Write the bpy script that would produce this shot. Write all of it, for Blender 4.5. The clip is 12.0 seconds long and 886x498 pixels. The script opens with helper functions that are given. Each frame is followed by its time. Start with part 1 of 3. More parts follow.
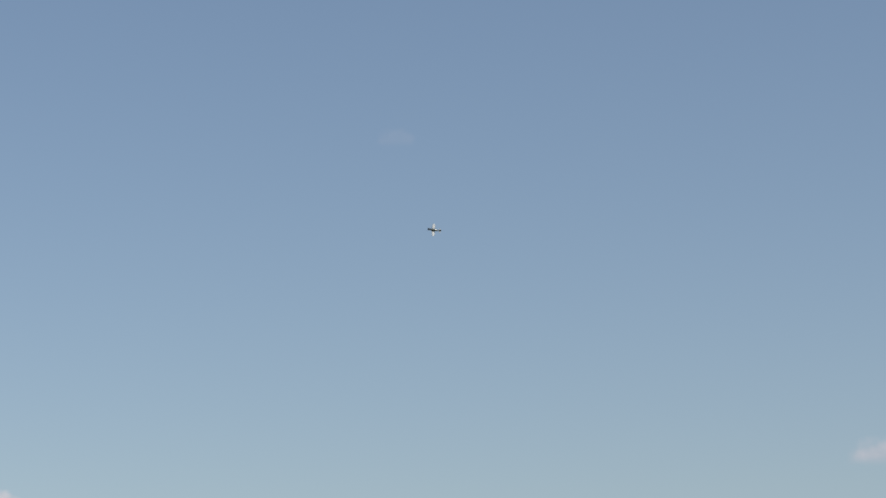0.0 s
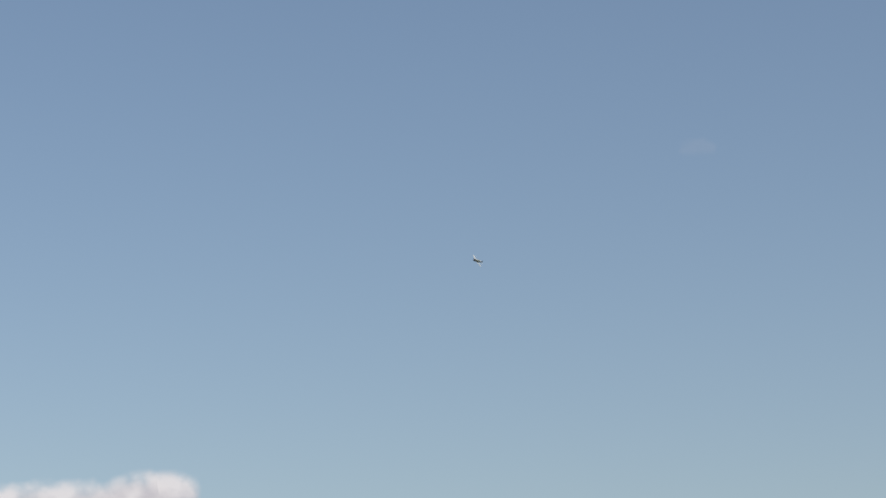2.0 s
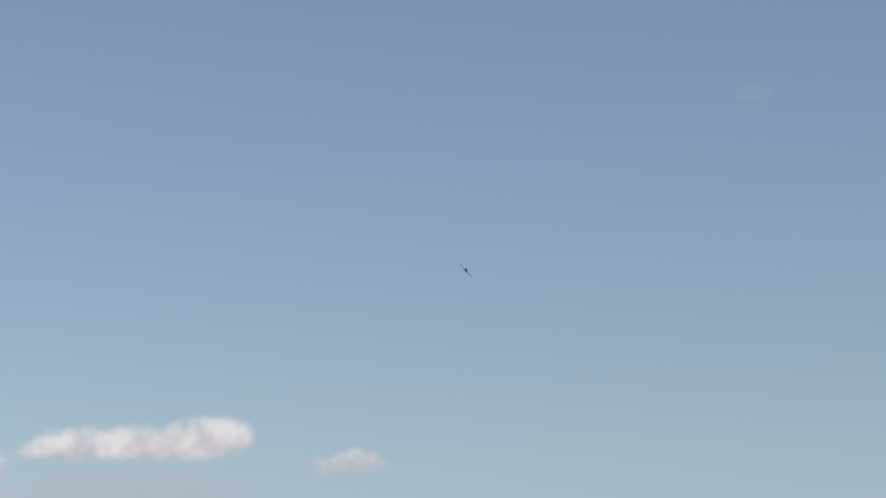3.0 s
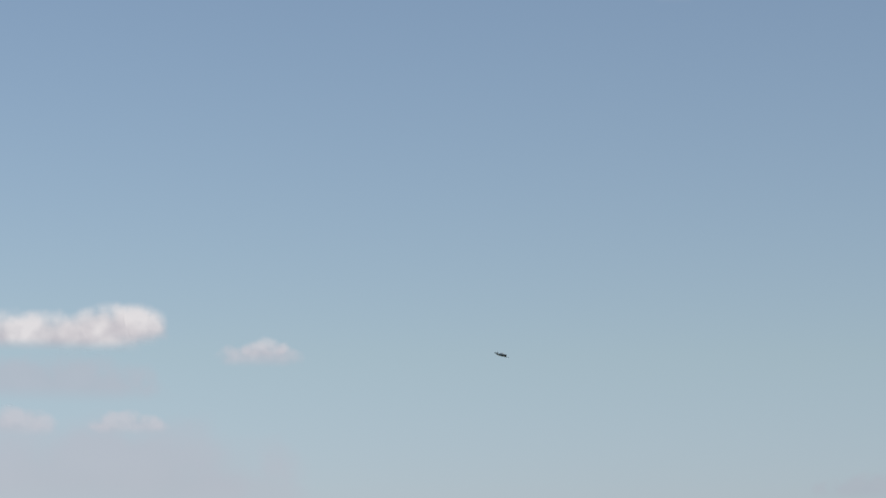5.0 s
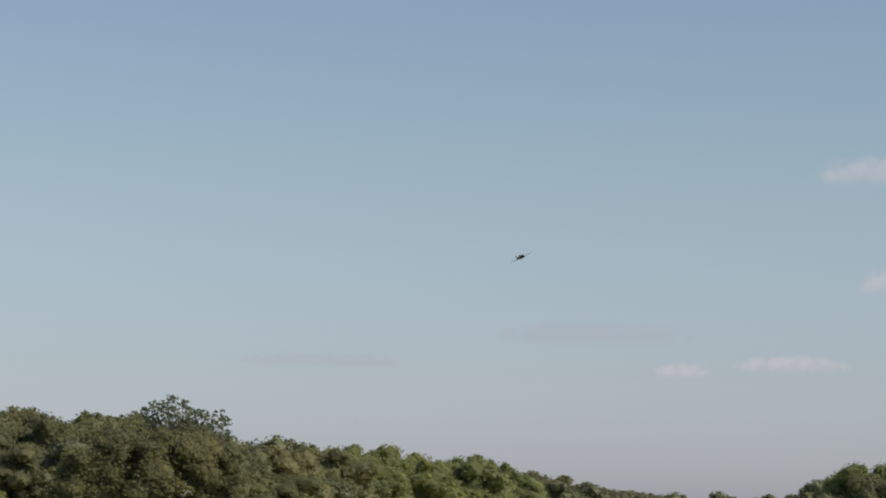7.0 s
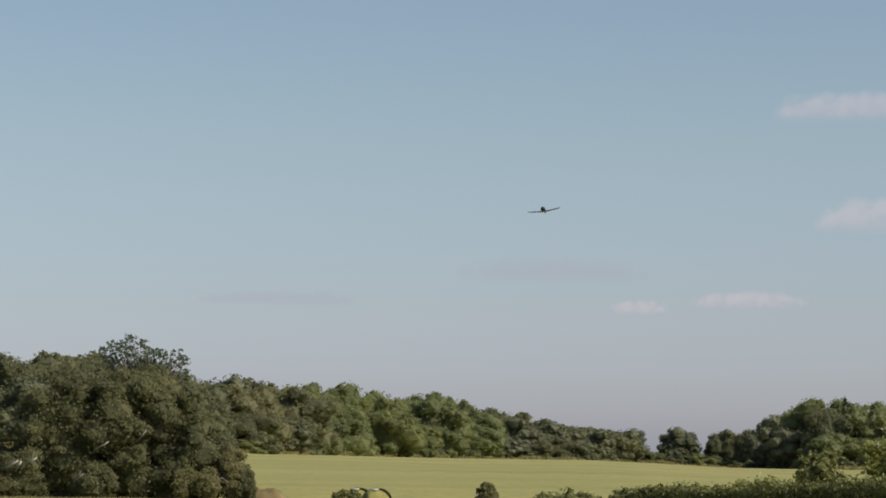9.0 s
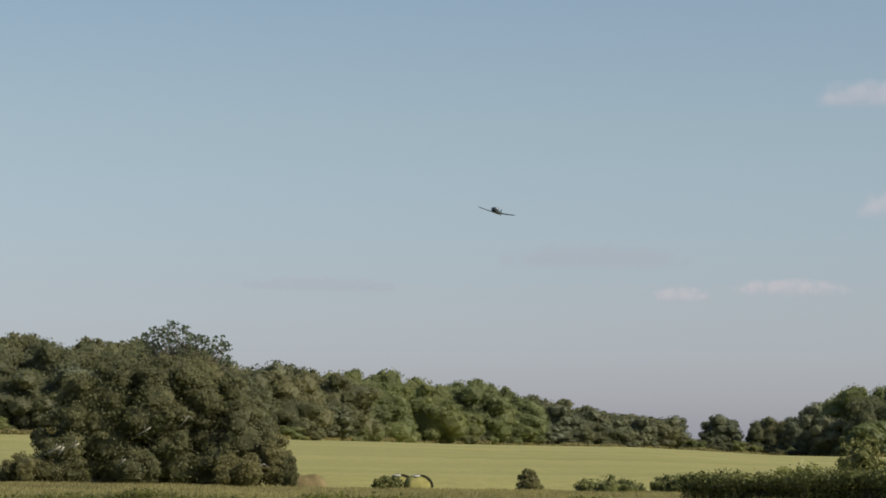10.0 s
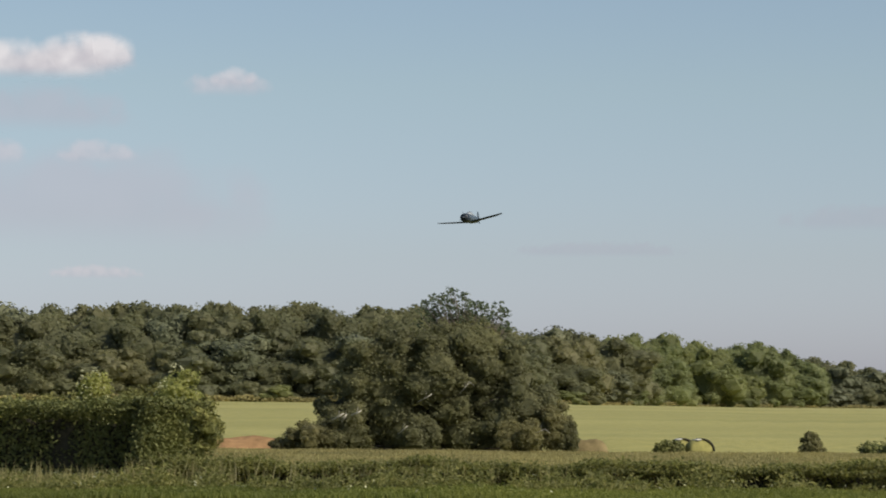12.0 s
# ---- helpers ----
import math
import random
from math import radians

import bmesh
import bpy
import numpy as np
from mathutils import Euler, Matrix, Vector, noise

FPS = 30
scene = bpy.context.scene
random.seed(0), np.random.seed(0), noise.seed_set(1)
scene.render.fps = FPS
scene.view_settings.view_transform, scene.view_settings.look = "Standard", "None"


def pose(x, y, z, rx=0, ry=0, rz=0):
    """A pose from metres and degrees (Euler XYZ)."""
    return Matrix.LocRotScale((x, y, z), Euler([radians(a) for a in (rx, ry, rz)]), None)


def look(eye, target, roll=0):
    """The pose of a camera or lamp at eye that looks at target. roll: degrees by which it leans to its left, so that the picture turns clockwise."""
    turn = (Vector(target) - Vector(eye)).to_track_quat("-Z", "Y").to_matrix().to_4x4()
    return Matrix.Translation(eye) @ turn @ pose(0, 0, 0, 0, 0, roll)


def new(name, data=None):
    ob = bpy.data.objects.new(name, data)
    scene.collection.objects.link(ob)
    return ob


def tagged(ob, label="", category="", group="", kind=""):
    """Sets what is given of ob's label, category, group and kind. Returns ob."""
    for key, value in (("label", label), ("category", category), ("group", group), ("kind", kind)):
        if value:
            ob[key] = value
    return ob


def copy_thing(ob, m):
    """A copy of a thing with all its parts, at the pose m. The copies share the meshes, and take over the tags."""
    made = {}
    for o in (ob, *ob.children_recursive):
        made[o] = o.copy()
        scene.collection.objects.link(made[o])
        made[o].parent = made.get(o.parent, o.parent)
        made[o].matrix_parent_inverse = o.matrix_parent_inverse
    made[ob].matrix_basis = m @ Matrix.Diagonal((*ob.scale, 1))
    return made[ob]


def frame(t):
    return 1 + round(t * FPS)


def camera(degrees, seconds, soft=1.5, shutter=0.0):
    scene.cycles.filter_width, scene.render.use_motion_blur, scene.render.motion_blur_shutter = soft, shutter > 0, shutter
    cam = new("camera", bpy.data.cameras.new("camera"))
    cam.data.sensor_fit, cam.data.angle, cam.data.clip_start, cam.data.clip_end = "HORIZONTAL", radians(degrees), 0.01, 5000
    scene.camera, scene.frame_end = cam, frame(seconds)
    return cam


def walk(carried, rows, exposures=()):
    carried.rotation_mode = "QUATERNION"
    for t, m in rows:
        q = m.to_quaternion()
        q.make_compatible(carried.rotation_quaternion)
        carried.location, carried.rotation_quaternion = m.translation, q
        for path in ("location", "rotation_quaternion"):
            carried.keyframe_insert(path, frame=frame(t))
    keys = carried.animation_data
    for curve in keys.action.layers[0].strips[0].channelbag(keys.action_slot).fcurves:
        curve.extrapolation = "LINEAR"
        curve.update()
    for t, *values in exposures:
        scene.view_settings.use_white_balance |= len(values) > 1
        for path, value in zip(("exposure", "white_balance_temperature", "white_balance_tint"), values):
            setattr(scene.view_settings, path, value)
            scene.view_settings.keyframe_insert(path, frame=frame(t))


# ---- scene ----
# One operator stands on a grass strip and pans after a model aeroplane.
# Directions: azimuth in degrees clockwise from +y, elevation in degrees above the level.
EYE = Vector((0.0, 0.0, 1.7))


def bearing(az, el):
    a, e = radians(az), radians(el)
    return Vector((math.sin(a) * math.cos(e), math.cos(a) * math.cos(e), math.sin(e)))


def spot(az, d):
    """The plan position d metres off at that azimuth."""
    return math.sin(radians(az)) * d, math.cos(radians(az)) * d


cam = camera(18.03, 12.0, soft=1.8, shutter=0.15)
# seconds, azimuth, elevation, roll
PAN = [
    (0.0, 5.105, 11.996, -1.28),
    (0.5, 3.510, 12.035, -1.29),
    (1.0, 2.168, 12.096, -1.60),
    (1.5, 0.594, 12.206, -1.60),
    (2.0, -1.253, 12.382, -1.26),
    (2.5, -1.716, 12.108, -1.18),
    (3.0, -2.435, 11.302, -0.92),
    (3.2, -2.602, 11.075, -0.86),
    (4.8, -0.886, 9.336, 0.11),
    (5.0, -0.668, 9.116, 0.17),
    (5.5, 0.569, 8.287, 0.26),
    (6.0, 2.604, 6.929, 0.75),
    (6.5, 4.541, 6.732, 1.47),
    (7.0, 5.657, 5.915, 1.15),
    (7.2, 6.458, 5.541, 1.26),
    (8.8, 6.735, 4.723, 0.74),
    (9.0, 6.551, 4.654, 0.75),
    (9.5, 6.335, 4.609, 0.82),
    (10.0, 5.695, 4.367, 0.90),
    (10.5, 5.124, 3.910, 0.90),
    (11.0, 4.034, 3.384, 0.86),
    (11.5, 2.204, 3.375, 0.66),
    (12.0, 0.000, 3.587, 0.36),
]
walk(cam, [(t, look(EYE, EYE + bearing(az, el) * 100, roll)) for t, az, el, roll in PAN],
     ((0.0, 0.12), (3.0, 0.10), (5.0, 0.12), (6.0, 0.04), (7.0, 0.07), (10.0, 0.06), (10.5, 0.14), (12.0, 0.13)))

# ---- light ----
SUN_AZ, SUN_EL = 121.0, 40.0
world = bpy.data.worlds.new("sky")
scene.world = world
world.use_nodes = True
wn, wl = world.node_tree.nodes, world.node_tree.links
sky = wn.new("ShaderNodeTexSky")
sky.sky_type = "NISHITA"
sky.sun_disc = False
sky.sun_elevation, sky.sun_rotation = radians(SUN_EL), radians(SUN_AZ)
sky.air_density, sky.dust_density, sky.ozone_density = 1.0, 1.2, 1.5
sky.altitude = 100
wn["Background"].inputs["Strength"].default_value = 0.103
# summer haze towards the horizon takes the yellow out of the low sky
co = wn.new("ShaderNodeTexCoord")
up = wn.new("ShaderNodeSeparateXYZ")
wl.new(co.outputs["Generated"], up.inputs[0])
haze = wn.new("ShaderNodeValToRGB")
for k, (at, c) in zip((haze.color_ramp.elements[0], haze.color_ramp.elements[1], haze.color_ramp.elements.new(0.06), haze.color_ramp.elements.new(0.12)),
                      ((0.0, (0.93, 0.955, 1.41, 1)), (0.26, (1.015, 1.0, 0.845, 1)), (0.06, (0.945, 0.905, 1.03, 1)), (0.12, (1.02, 0.965, 0.92, 1)))):
    k.position, k.color = at, c
wl.new(up.outputs["Z"], haze.inputs["Fac"])
tint = wn.new("ShaderNodeMix")
tint.data_type, tint.blend_type = "RGBA", "MULTIPLY"
tint.inputs[0].default_value = 1.0
wl.new(sky.outputs[0], tint.inputs[6])
wl.new(haze.outputs["Color"], tint.inputs[7])
wl.new(tint.outputs[2], wn["Background"].inputs["Color"])
sun = new("sun", bpy.data.lights.new("sun", "SUN"))
sun.data.energy, sun.data.angle, sun.data.color = 4.6, radians(0.6), (1.0, 0.92, 0.8)
sun.matrix_world = look(bearing(SUN_AZ, SUN_EL) * 50, (0, 0, 0))


# ---- materials ----
def shader(name, rough=0.8, metal=0.0):
    m = bpy.data.materials.new(name)
    m.use_nodes = True
    n = m.node_tree.nodes
    b = n["Principled BSDF"]
    b.inputs["Roughness"].default_value, b.inputs["Metallic"].default_value = rough, metal
    return m, n, m.node_tree.links, b


def noise_tex(n, l, scale, coord, detail=4.0, rough=0.6, stretch=None):
    t = n.new("ShaderNodeTexNoise")
    t.inputs["Scale"].default_value, t.inputs["Detail"].default_value, t.inputs["Roughness"].default_value = scale, detail, rough
    if stretch:
        mp = n.new("ShaderNodeMapping")
        mp.inputs["Scale"].default_value = stretch
        l.new(coord, mp.inputs["Vector"])
        coord = mp.outputs[0]
    l.new(coord, t.inputs["Vector"])
    return t.outputs["Fac"]


def ramp(n, l, fac, stops):
    r = n.new("ShaderNodeValToRGB")
    e = r.color_ramp.elements
    while len(e) < len(stops):
        e.new(0.5)
    for k, (at, c) in zip(e, stops):
        k.position, k.color = at, (*c, 1)
    l.new(fac, r.inputs["Fac"])
    return r.outputs["Color"]


def mixed(n, l, fac, a, b, blend="MIX"):
    m = n.new("ShaderNodeMix")
    m.data_type, m.blend_type = "RGBA", blend
    for socket, value in ((m.inputs[0], fac), (m.inputs[6], a), (m.inputs[7], b)):
        if hasattr(value, "links"):
            l.new(value, socket)
        else:
            socket.default_value = value if not isinstance(value, tuple) else (*value, 1)
    return m.outputs[2]


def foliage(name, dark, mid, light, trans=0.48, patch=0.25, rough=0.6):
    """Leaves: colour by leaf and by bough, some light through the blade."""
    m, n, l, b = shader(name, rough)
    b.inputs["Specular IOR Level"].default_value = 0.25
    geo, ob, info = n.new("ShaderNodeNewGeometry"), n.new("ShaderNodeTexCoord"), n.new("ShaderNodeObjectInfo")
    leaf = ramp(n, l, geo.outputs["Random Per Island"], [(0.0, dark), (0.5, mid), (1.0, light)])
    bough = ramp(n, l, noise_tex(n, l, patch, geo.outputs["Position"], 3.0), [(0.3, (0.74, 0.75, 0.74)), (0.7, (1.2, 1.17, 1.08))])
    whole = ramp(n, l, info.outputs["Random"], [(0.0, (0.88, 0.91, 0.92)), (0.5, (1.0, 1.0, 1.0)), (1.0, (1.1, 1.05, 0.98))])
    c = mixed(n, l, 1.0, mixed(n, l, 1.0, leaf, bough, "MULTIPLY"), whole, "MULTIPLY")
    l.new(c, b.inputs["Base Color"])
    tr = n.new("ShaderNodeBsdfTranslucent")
    # transmitted tint is raised above the leaf colour to lift shaded sides
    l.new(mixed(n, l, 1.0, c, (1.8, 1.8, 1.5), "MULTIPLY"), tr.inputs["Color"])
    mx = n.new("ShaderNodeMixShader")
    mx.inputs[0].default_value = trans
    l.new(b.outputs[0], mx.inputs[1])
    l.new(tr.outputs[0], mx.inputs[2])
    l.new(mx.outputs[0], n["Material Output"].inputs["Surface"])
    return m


def plain(name, colour, rough=0.5, metal=0.0, vary=0.15, scale=8.0):
    m, n, l, b = shader(name, rough, metal)
    if rough > 0.9:
        b.inputs["Specular IOR Level"].default_value = 0.08
    co = n.new("ShaderNodeTexCoord").outputs["Object"]
    f = noise_tex(n, l, scale, co, 5.0)
    lo, hi = tuple(c * (1 - vary) for c in colour), tuple(min(1, c * (1 + vary)) for c in colour)
    l.new(ramp(n, l, f, [(0.3, lo), (0.7, hi)]), b.inputs["Base Color"])
    return m


# extra blue in the wood's leaf colours (next three) paints in distance haze
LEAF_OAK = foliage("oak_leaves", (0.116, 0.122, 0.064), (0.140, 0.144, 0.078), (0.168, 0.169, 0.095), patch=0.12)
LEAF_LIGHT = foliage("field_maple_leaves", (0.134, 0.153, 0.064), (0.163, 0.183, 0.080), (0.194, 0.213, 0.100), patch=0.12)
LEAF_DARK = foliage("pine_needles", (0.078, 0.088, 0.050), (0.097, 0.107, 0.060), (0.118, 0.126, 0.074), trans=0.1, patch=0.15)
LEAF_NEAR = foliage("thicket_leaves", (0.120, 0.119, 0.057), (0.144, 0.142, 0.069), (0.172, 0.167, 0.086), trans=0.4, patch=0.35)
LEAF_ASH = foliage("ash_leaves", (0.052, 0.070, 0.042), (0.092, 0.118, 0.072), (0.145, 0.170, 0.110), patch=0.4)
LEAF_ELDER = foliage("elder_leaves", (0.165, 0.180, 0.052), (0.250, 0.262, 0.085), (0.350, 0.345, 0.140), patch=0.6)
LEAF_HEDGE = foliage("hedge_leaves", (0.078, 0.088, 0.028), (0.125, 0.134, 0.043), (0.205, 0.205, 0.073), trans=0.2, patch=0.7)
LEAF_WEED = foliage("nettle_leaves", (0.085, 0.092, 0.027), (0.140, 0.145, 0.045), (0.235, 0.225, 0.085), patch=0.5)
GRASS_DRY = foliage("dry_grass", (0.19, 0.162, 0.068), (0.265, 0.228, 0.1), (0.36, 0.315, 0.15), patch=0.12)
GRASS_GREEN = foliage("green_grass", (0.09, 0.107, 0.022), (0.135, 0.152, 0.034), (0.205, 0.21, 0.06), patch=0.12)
BARK = plain("bark", (0.10, 0.082, 0.06), 0.9, scale=6)
TWIG_SHADE = plain("shaded_twigs", (0.045, 0.04, 0.028), 0.95, vary=0.4, scale=5)
DEADWOOD = plain("bleached_wood", (0.38, 0.355, 0.28), 0.85, scale=9)
FLOWER = plain("cream_blossom", (0.36, 0.36, 0.20), 0.8)


def ground_material():
    m, n, l, b = shader("meadow_soil", 0.95)
    pos = n.new("ShaderNodeNewGeometry").outputs["Position"]
    c = ramp(n, l, noise_tex(n, l, 0.08, pos, 6.0), [(0.3, (0.075, 0.095, 0.022)), (0.52, (0.105, 0.115, 0.032)), (0.75, (0.17, 0.15, 0.055))])
    f = ramp(n, l, noise_tex(n, l, 3.0, pos, 5.0), [(0.3, (0.7, 0.7, 0.65)), (0.7, (1.25, 1.2, 1.15))])
    l.new(mixed(n, l, 1.0, c, f, "MULTIPLY"), b.inputs["Base Color"])
    return m


def crop_material():
    m, n, l, b = shader("ripening_barley", 0.85)
    pos = n.new("ShaderNodeNewGeometry").outputs["Position"]
    c = ramp(n, l, noise_tex(n, l, 0.02, pos, 5.0, 0.55, (0.35, 1.0, 1.0)), [(0.3, (0.215, 0.205, 0.055)), (0.5, (0.258, 0.240, 0.068)), (0.72, (0.300, 0.275, 0.085))])
    f = ramp(n, l, noise_tex(n, l, 1.2, pos, 5.0), [(0.3, (0.82, 0.84, 0.8)), (0.7, (1.12, 1.1, 1.1))])
    # wheelings: pairs of bare tracks that run across the slope
    mp = n.new("ShaderNodeMapping")
    mp.inputs["Rotation"].default_value = (0, 0, radians(78))
    l.new(pos, mp.inputs["Vector"])
    wv = n.new("ShaderNodeTexWave")
    wv.inputs["Scale"].default_value, wv.inputs["Distortion"].default_value, wv.inputs["Detail Scale"].default_value = 0.006, 3.0, 0.3
    l.new(mp.outputs[0], wv.inputs["Vector"])
    track = ramp(n, l, wv.outputs["Fac"], [(0.9, (1.0, 1.0, 1.0)), (0.97, (0.86, 0.88, 0.82))])
    f = mixed(n, l, 1.0, f, track, "MULTIPLY")
    l.new(mixed(n, l, 1.0, c, f, "MULTIPLY"), b.inputs["Base Color"])
    bump = n.new("ShaderNodeBump")
    bump.inputs["Strength"].default_value, bump.inputs["Distance"].default_value = 0.5, 0.25
    l.new(noise_tex(n, l, 2.5, pos, 4.0), bump.inputs["Height"])
    l.new(bump.outputs[0], b.inputs["Normal"])
    return m


GROUND, CROP = ground_material(), crop_material()
DUST = plain("dry_track_earth", (0.20, 0.158, 0.062), 0.95, vary=0.25, scale=0.6)
TAN = plain("dry_tan_earth", (0.155, 0.122, 0.058), 0.95, vary=0.35, scale=1.2)
EARTH = plain("red_clay", (0.25, 0.150, 0.072), 0.95, vary=0.35, scale=1.2)


# ---- mesh helpers ----
def rise(v):
    v = min(1.0, max(0.0, v))
    return v * v * (3 - 2 * v)


def height(x, y):
    """The lie of the land: level near the strip, a field that climbs gently to the wood, then level again."""
    if y < 175:
        z = 0.0
    else:
        z = 6.55 * (1 - math.exp(-(y - 175) / 230))
    u = x / max(y, 60)
    z *= 1 - 0.22 * rise((u - 0.165) / 0.07) - 0.04 * rise(u / 0.04) - 0.08 * rise((u - 0.03) / 0.1)
    z *= 1 - 0.75 * rise((y - 780) / 500)
    return z + 0.05 * math.sin(x * 0.13) * math.sin(y * 0.11) * rise(y / 40)


def mesh_object(name, verts, faces, material, parent=None, smooth=False, label=""):
    me = bpy.data.meshes.new(name)
    me.from_pydata(verts, [], faces)
    me.materials.append(material)
    if smooth:
        me.polygons.foreach_set("use_smooth", [True] * len(me.polygons))
    me.update()
    ob = new(name, me)
    ob.parent = parent
    return tagged(ob, label)


def part(name, bm, material, parent=None, label="", smooth=True):
    me = bpy.data.meshes.new(name)
    bm.normal_update()
    bm.to_mesh(me)
    bm.free()
    me.materials.append(material)
    if smooth:
        me.polygons.foreach_set("use_smooth", [True] * len(me.polygons))
    ob = new(name, me)
    ob.parent = parent
    return tagged(ob, label)


def kites(rng, points, normals, size, droop=0.0, slim=0.62, loose=0.4):
    """A leaf spray at each point: a kite that lies roughly across its normal."""
    k = len(points)
    nrm = normals + rng.normal(0, loose, (k, 3))
    nrm /= np.linalg.norm(nrm, axis=1, keepdims=True) + 1e-9
    a = np.cross(nrm, rng.normal(0, 1, (k, 3)))
    a /= np.linalg.norm(a, axis=1, keepdims=True) + 1e-9
    b = np.cross(nrm, a)
    s = size * rng.uniform(0.6, 1.4, (k, 1))
    a[:, 2] -= droop
    v = np.stack([points + a * s * 0.6, points + b * s * slim * 0.5 + nrm * s * 0.12, points - a * s * 0.5, points - b * s * slim * 0.5 + nrm * s * 0.12], 1)
    return v.reshape(-1, 3), np.arange(4 * k).reshape(k, 4)


def lobes_foliage(rng, lobes, count, size, shell=(0.6, 1.13), core=0.8, loose=0.75, rough=(0.86, 1.08), facets=2):
    """Leaf sprays over a crown of overlapping lobes (centre, radii), and a rough dark hull inside them."""
    c = np.array([q[0] for q in lobes], float)
    r = np.array([q[1] for q in lobes], float)
    w = (r[:, 0] * r[:, 2]) ** 0.9
    pick = rng.choice(len(lobes), count, p=w / w.sum())
    d = rng.normal(0, 1, (count, 3))
    d /= np.linalg.norm(d, axis=1, keepdims=True)
    p = c[pick] + d * r[pick] * rng.uniform(*shell, (count, 1))
    inside = np.zeros(count, bool)
    for i in range(len(lobes)):
        inside |= (((p - c[i]) / r[i]) ** 2).sum(1) < 0.42
    p, d = p[~inside], d[~inside]
    v, f = kites(rng, p, d, size, loose=loose)
    vs, fs = [v], [f]
    if core:
        base = len(v)
        bm = bmesh.new()
        bmesh.ops.create_icosphere(bm, subdivisions=facets, radius=1.0)
        iv = np.array([q.co[:] for q in bm.verts])
        tri = np.array([[q.index for q in g.verts] for g in bm.faces])
        bm.free()
        tri = np.concatenate([tri, tri[:, 2:]], 1)
        hulls, hf = [], []
        for i in range(len(lobes)):
            hulls.append(c[i] + iv * r[i] * core * rng.uniform(*rough, (len(iv), 1)))
            hf.append(tri + base + i * len(iv))
        vs += hulls
        fs += hf
    faces = []
    for block in fs:
        for q in block.tolist():
            faces.append(q if q[2] != q[3] else q[:3])
    return np.concatenate(vs).tolist(), faces


def limb(bm, a, b, ra, rb, sides=7):
    """A tapered limb from a to b."""
    a, b = Vector(a), Vector(b)
    q = (b - a).to_track_quat("Z", "Y")
    rings = []
    for at, rad in ((a, ra), (a.lerp(b, 0.5) + Vector((0.04, -0.03, 0.0)) * (b - a).length, (ra + rb) / 2), (b, rb)):
        rings.append([bm.verts.new(at + q @ Vector((math.cos(k * math.tau / sides) * rad, math.sin(k * math.tau / sides) * rad, 0))) for k in range(sides)])
    for lo, hi in zip(rings, rings[1:]):
        for k in range(sides):
            bm.faces.new((lo[k], lo[(k + 1) % sides], hi[(k + 1) % sides], hi[k]))
    bm.faces.new(rings[0][::-1])
    bm.faces.new(rings[-1])


def loft(rings, closed=True):
    bm = bmesh.new()
    vs = [[bm.verts.new(p) for p in ring] for ring in rings]
    k = len(vs[0])
    for a, b in zip(vs, vs[1:]):
        for i in range(k):
            bm.faces.new((a[i], a[(i + 1) % k], b[(i + 1) % k], b[i]))
    if closed:
        bm.faces.new(vs[0][::-1])
        bm.faces.new(vs[-1])
    bmesh.ops.recalc_face_normals(bm, faces=bm.faces)
    return bm


def crown_lobes(rng, h, w, bottom, n, top=0.55, low=1.0):
    """A domed crown of height h, width w: two or three great domes, ringed with smaller boughs."""
    mid, half = bottom + (h - bottom) * 0.46, (h - bottom) * 0.54
    out = [((0, 0, mid), (w * 0.39, w * 0.39, half * 0.9))]
    for k in range(3):
        a = rng.uniform(0, math.tau)
        out.append(((math.cos(a) * w * 0.2, math.sin(a) * w * 0.2, mid * rng.uniform(0.6, 1.1)), (w * 0.27, w * 0.27, half * rng.uniform(0.5, 0.68))))
    for i in range(n):
        u = (i + 0.5) / n
        z = 0.9 - 1.7 * u
        ring = math.sqrt(max(0.05, 1 - z * z)) if z > 0 else low
        a = i * 2.399 + rng.uniform(-0.4, 0.4)
        s = w * rng.uniform(0.13, 0.25)
        reach = w * 0.5 * ring * rng.uniform(0.7, 0.82)
        zz = mid + z * (half - s * 0.5 if z > 0 else mid - bottom - s * 0.3)
        out.append(((math.cos(a) * reach, math.sin(a) * reach, zz), (s, s, s * rng.uniform(0.75, 1.0))))
    return out


def budded(rng, lobes, buds, share=0.92):
    """Each bough shrunk a little and ringed with smaller leafy heads, most of them on its upper half."""
    out = []
    for centre, radii in lobes:
        out.append((centre, tuple(r * share for r in radii)))
        for _ in range(buds):
            d = rng.normal(0, 1, 3)
            d[2] = abs(d[2]) * 0.9 - 0.25
            d /= np.linalg.norm(d)
            k = rng.uniform(0.22, 0.42)
            at = tuple(c + q * r * (share - k * 0.45) for c, q, r in zip(centre, d, radii))
            out.append((at, tuple(max(radii) * k * u for u in (1.0, 1.0, rng.uniform(0.65, 0.95)))))
    return out


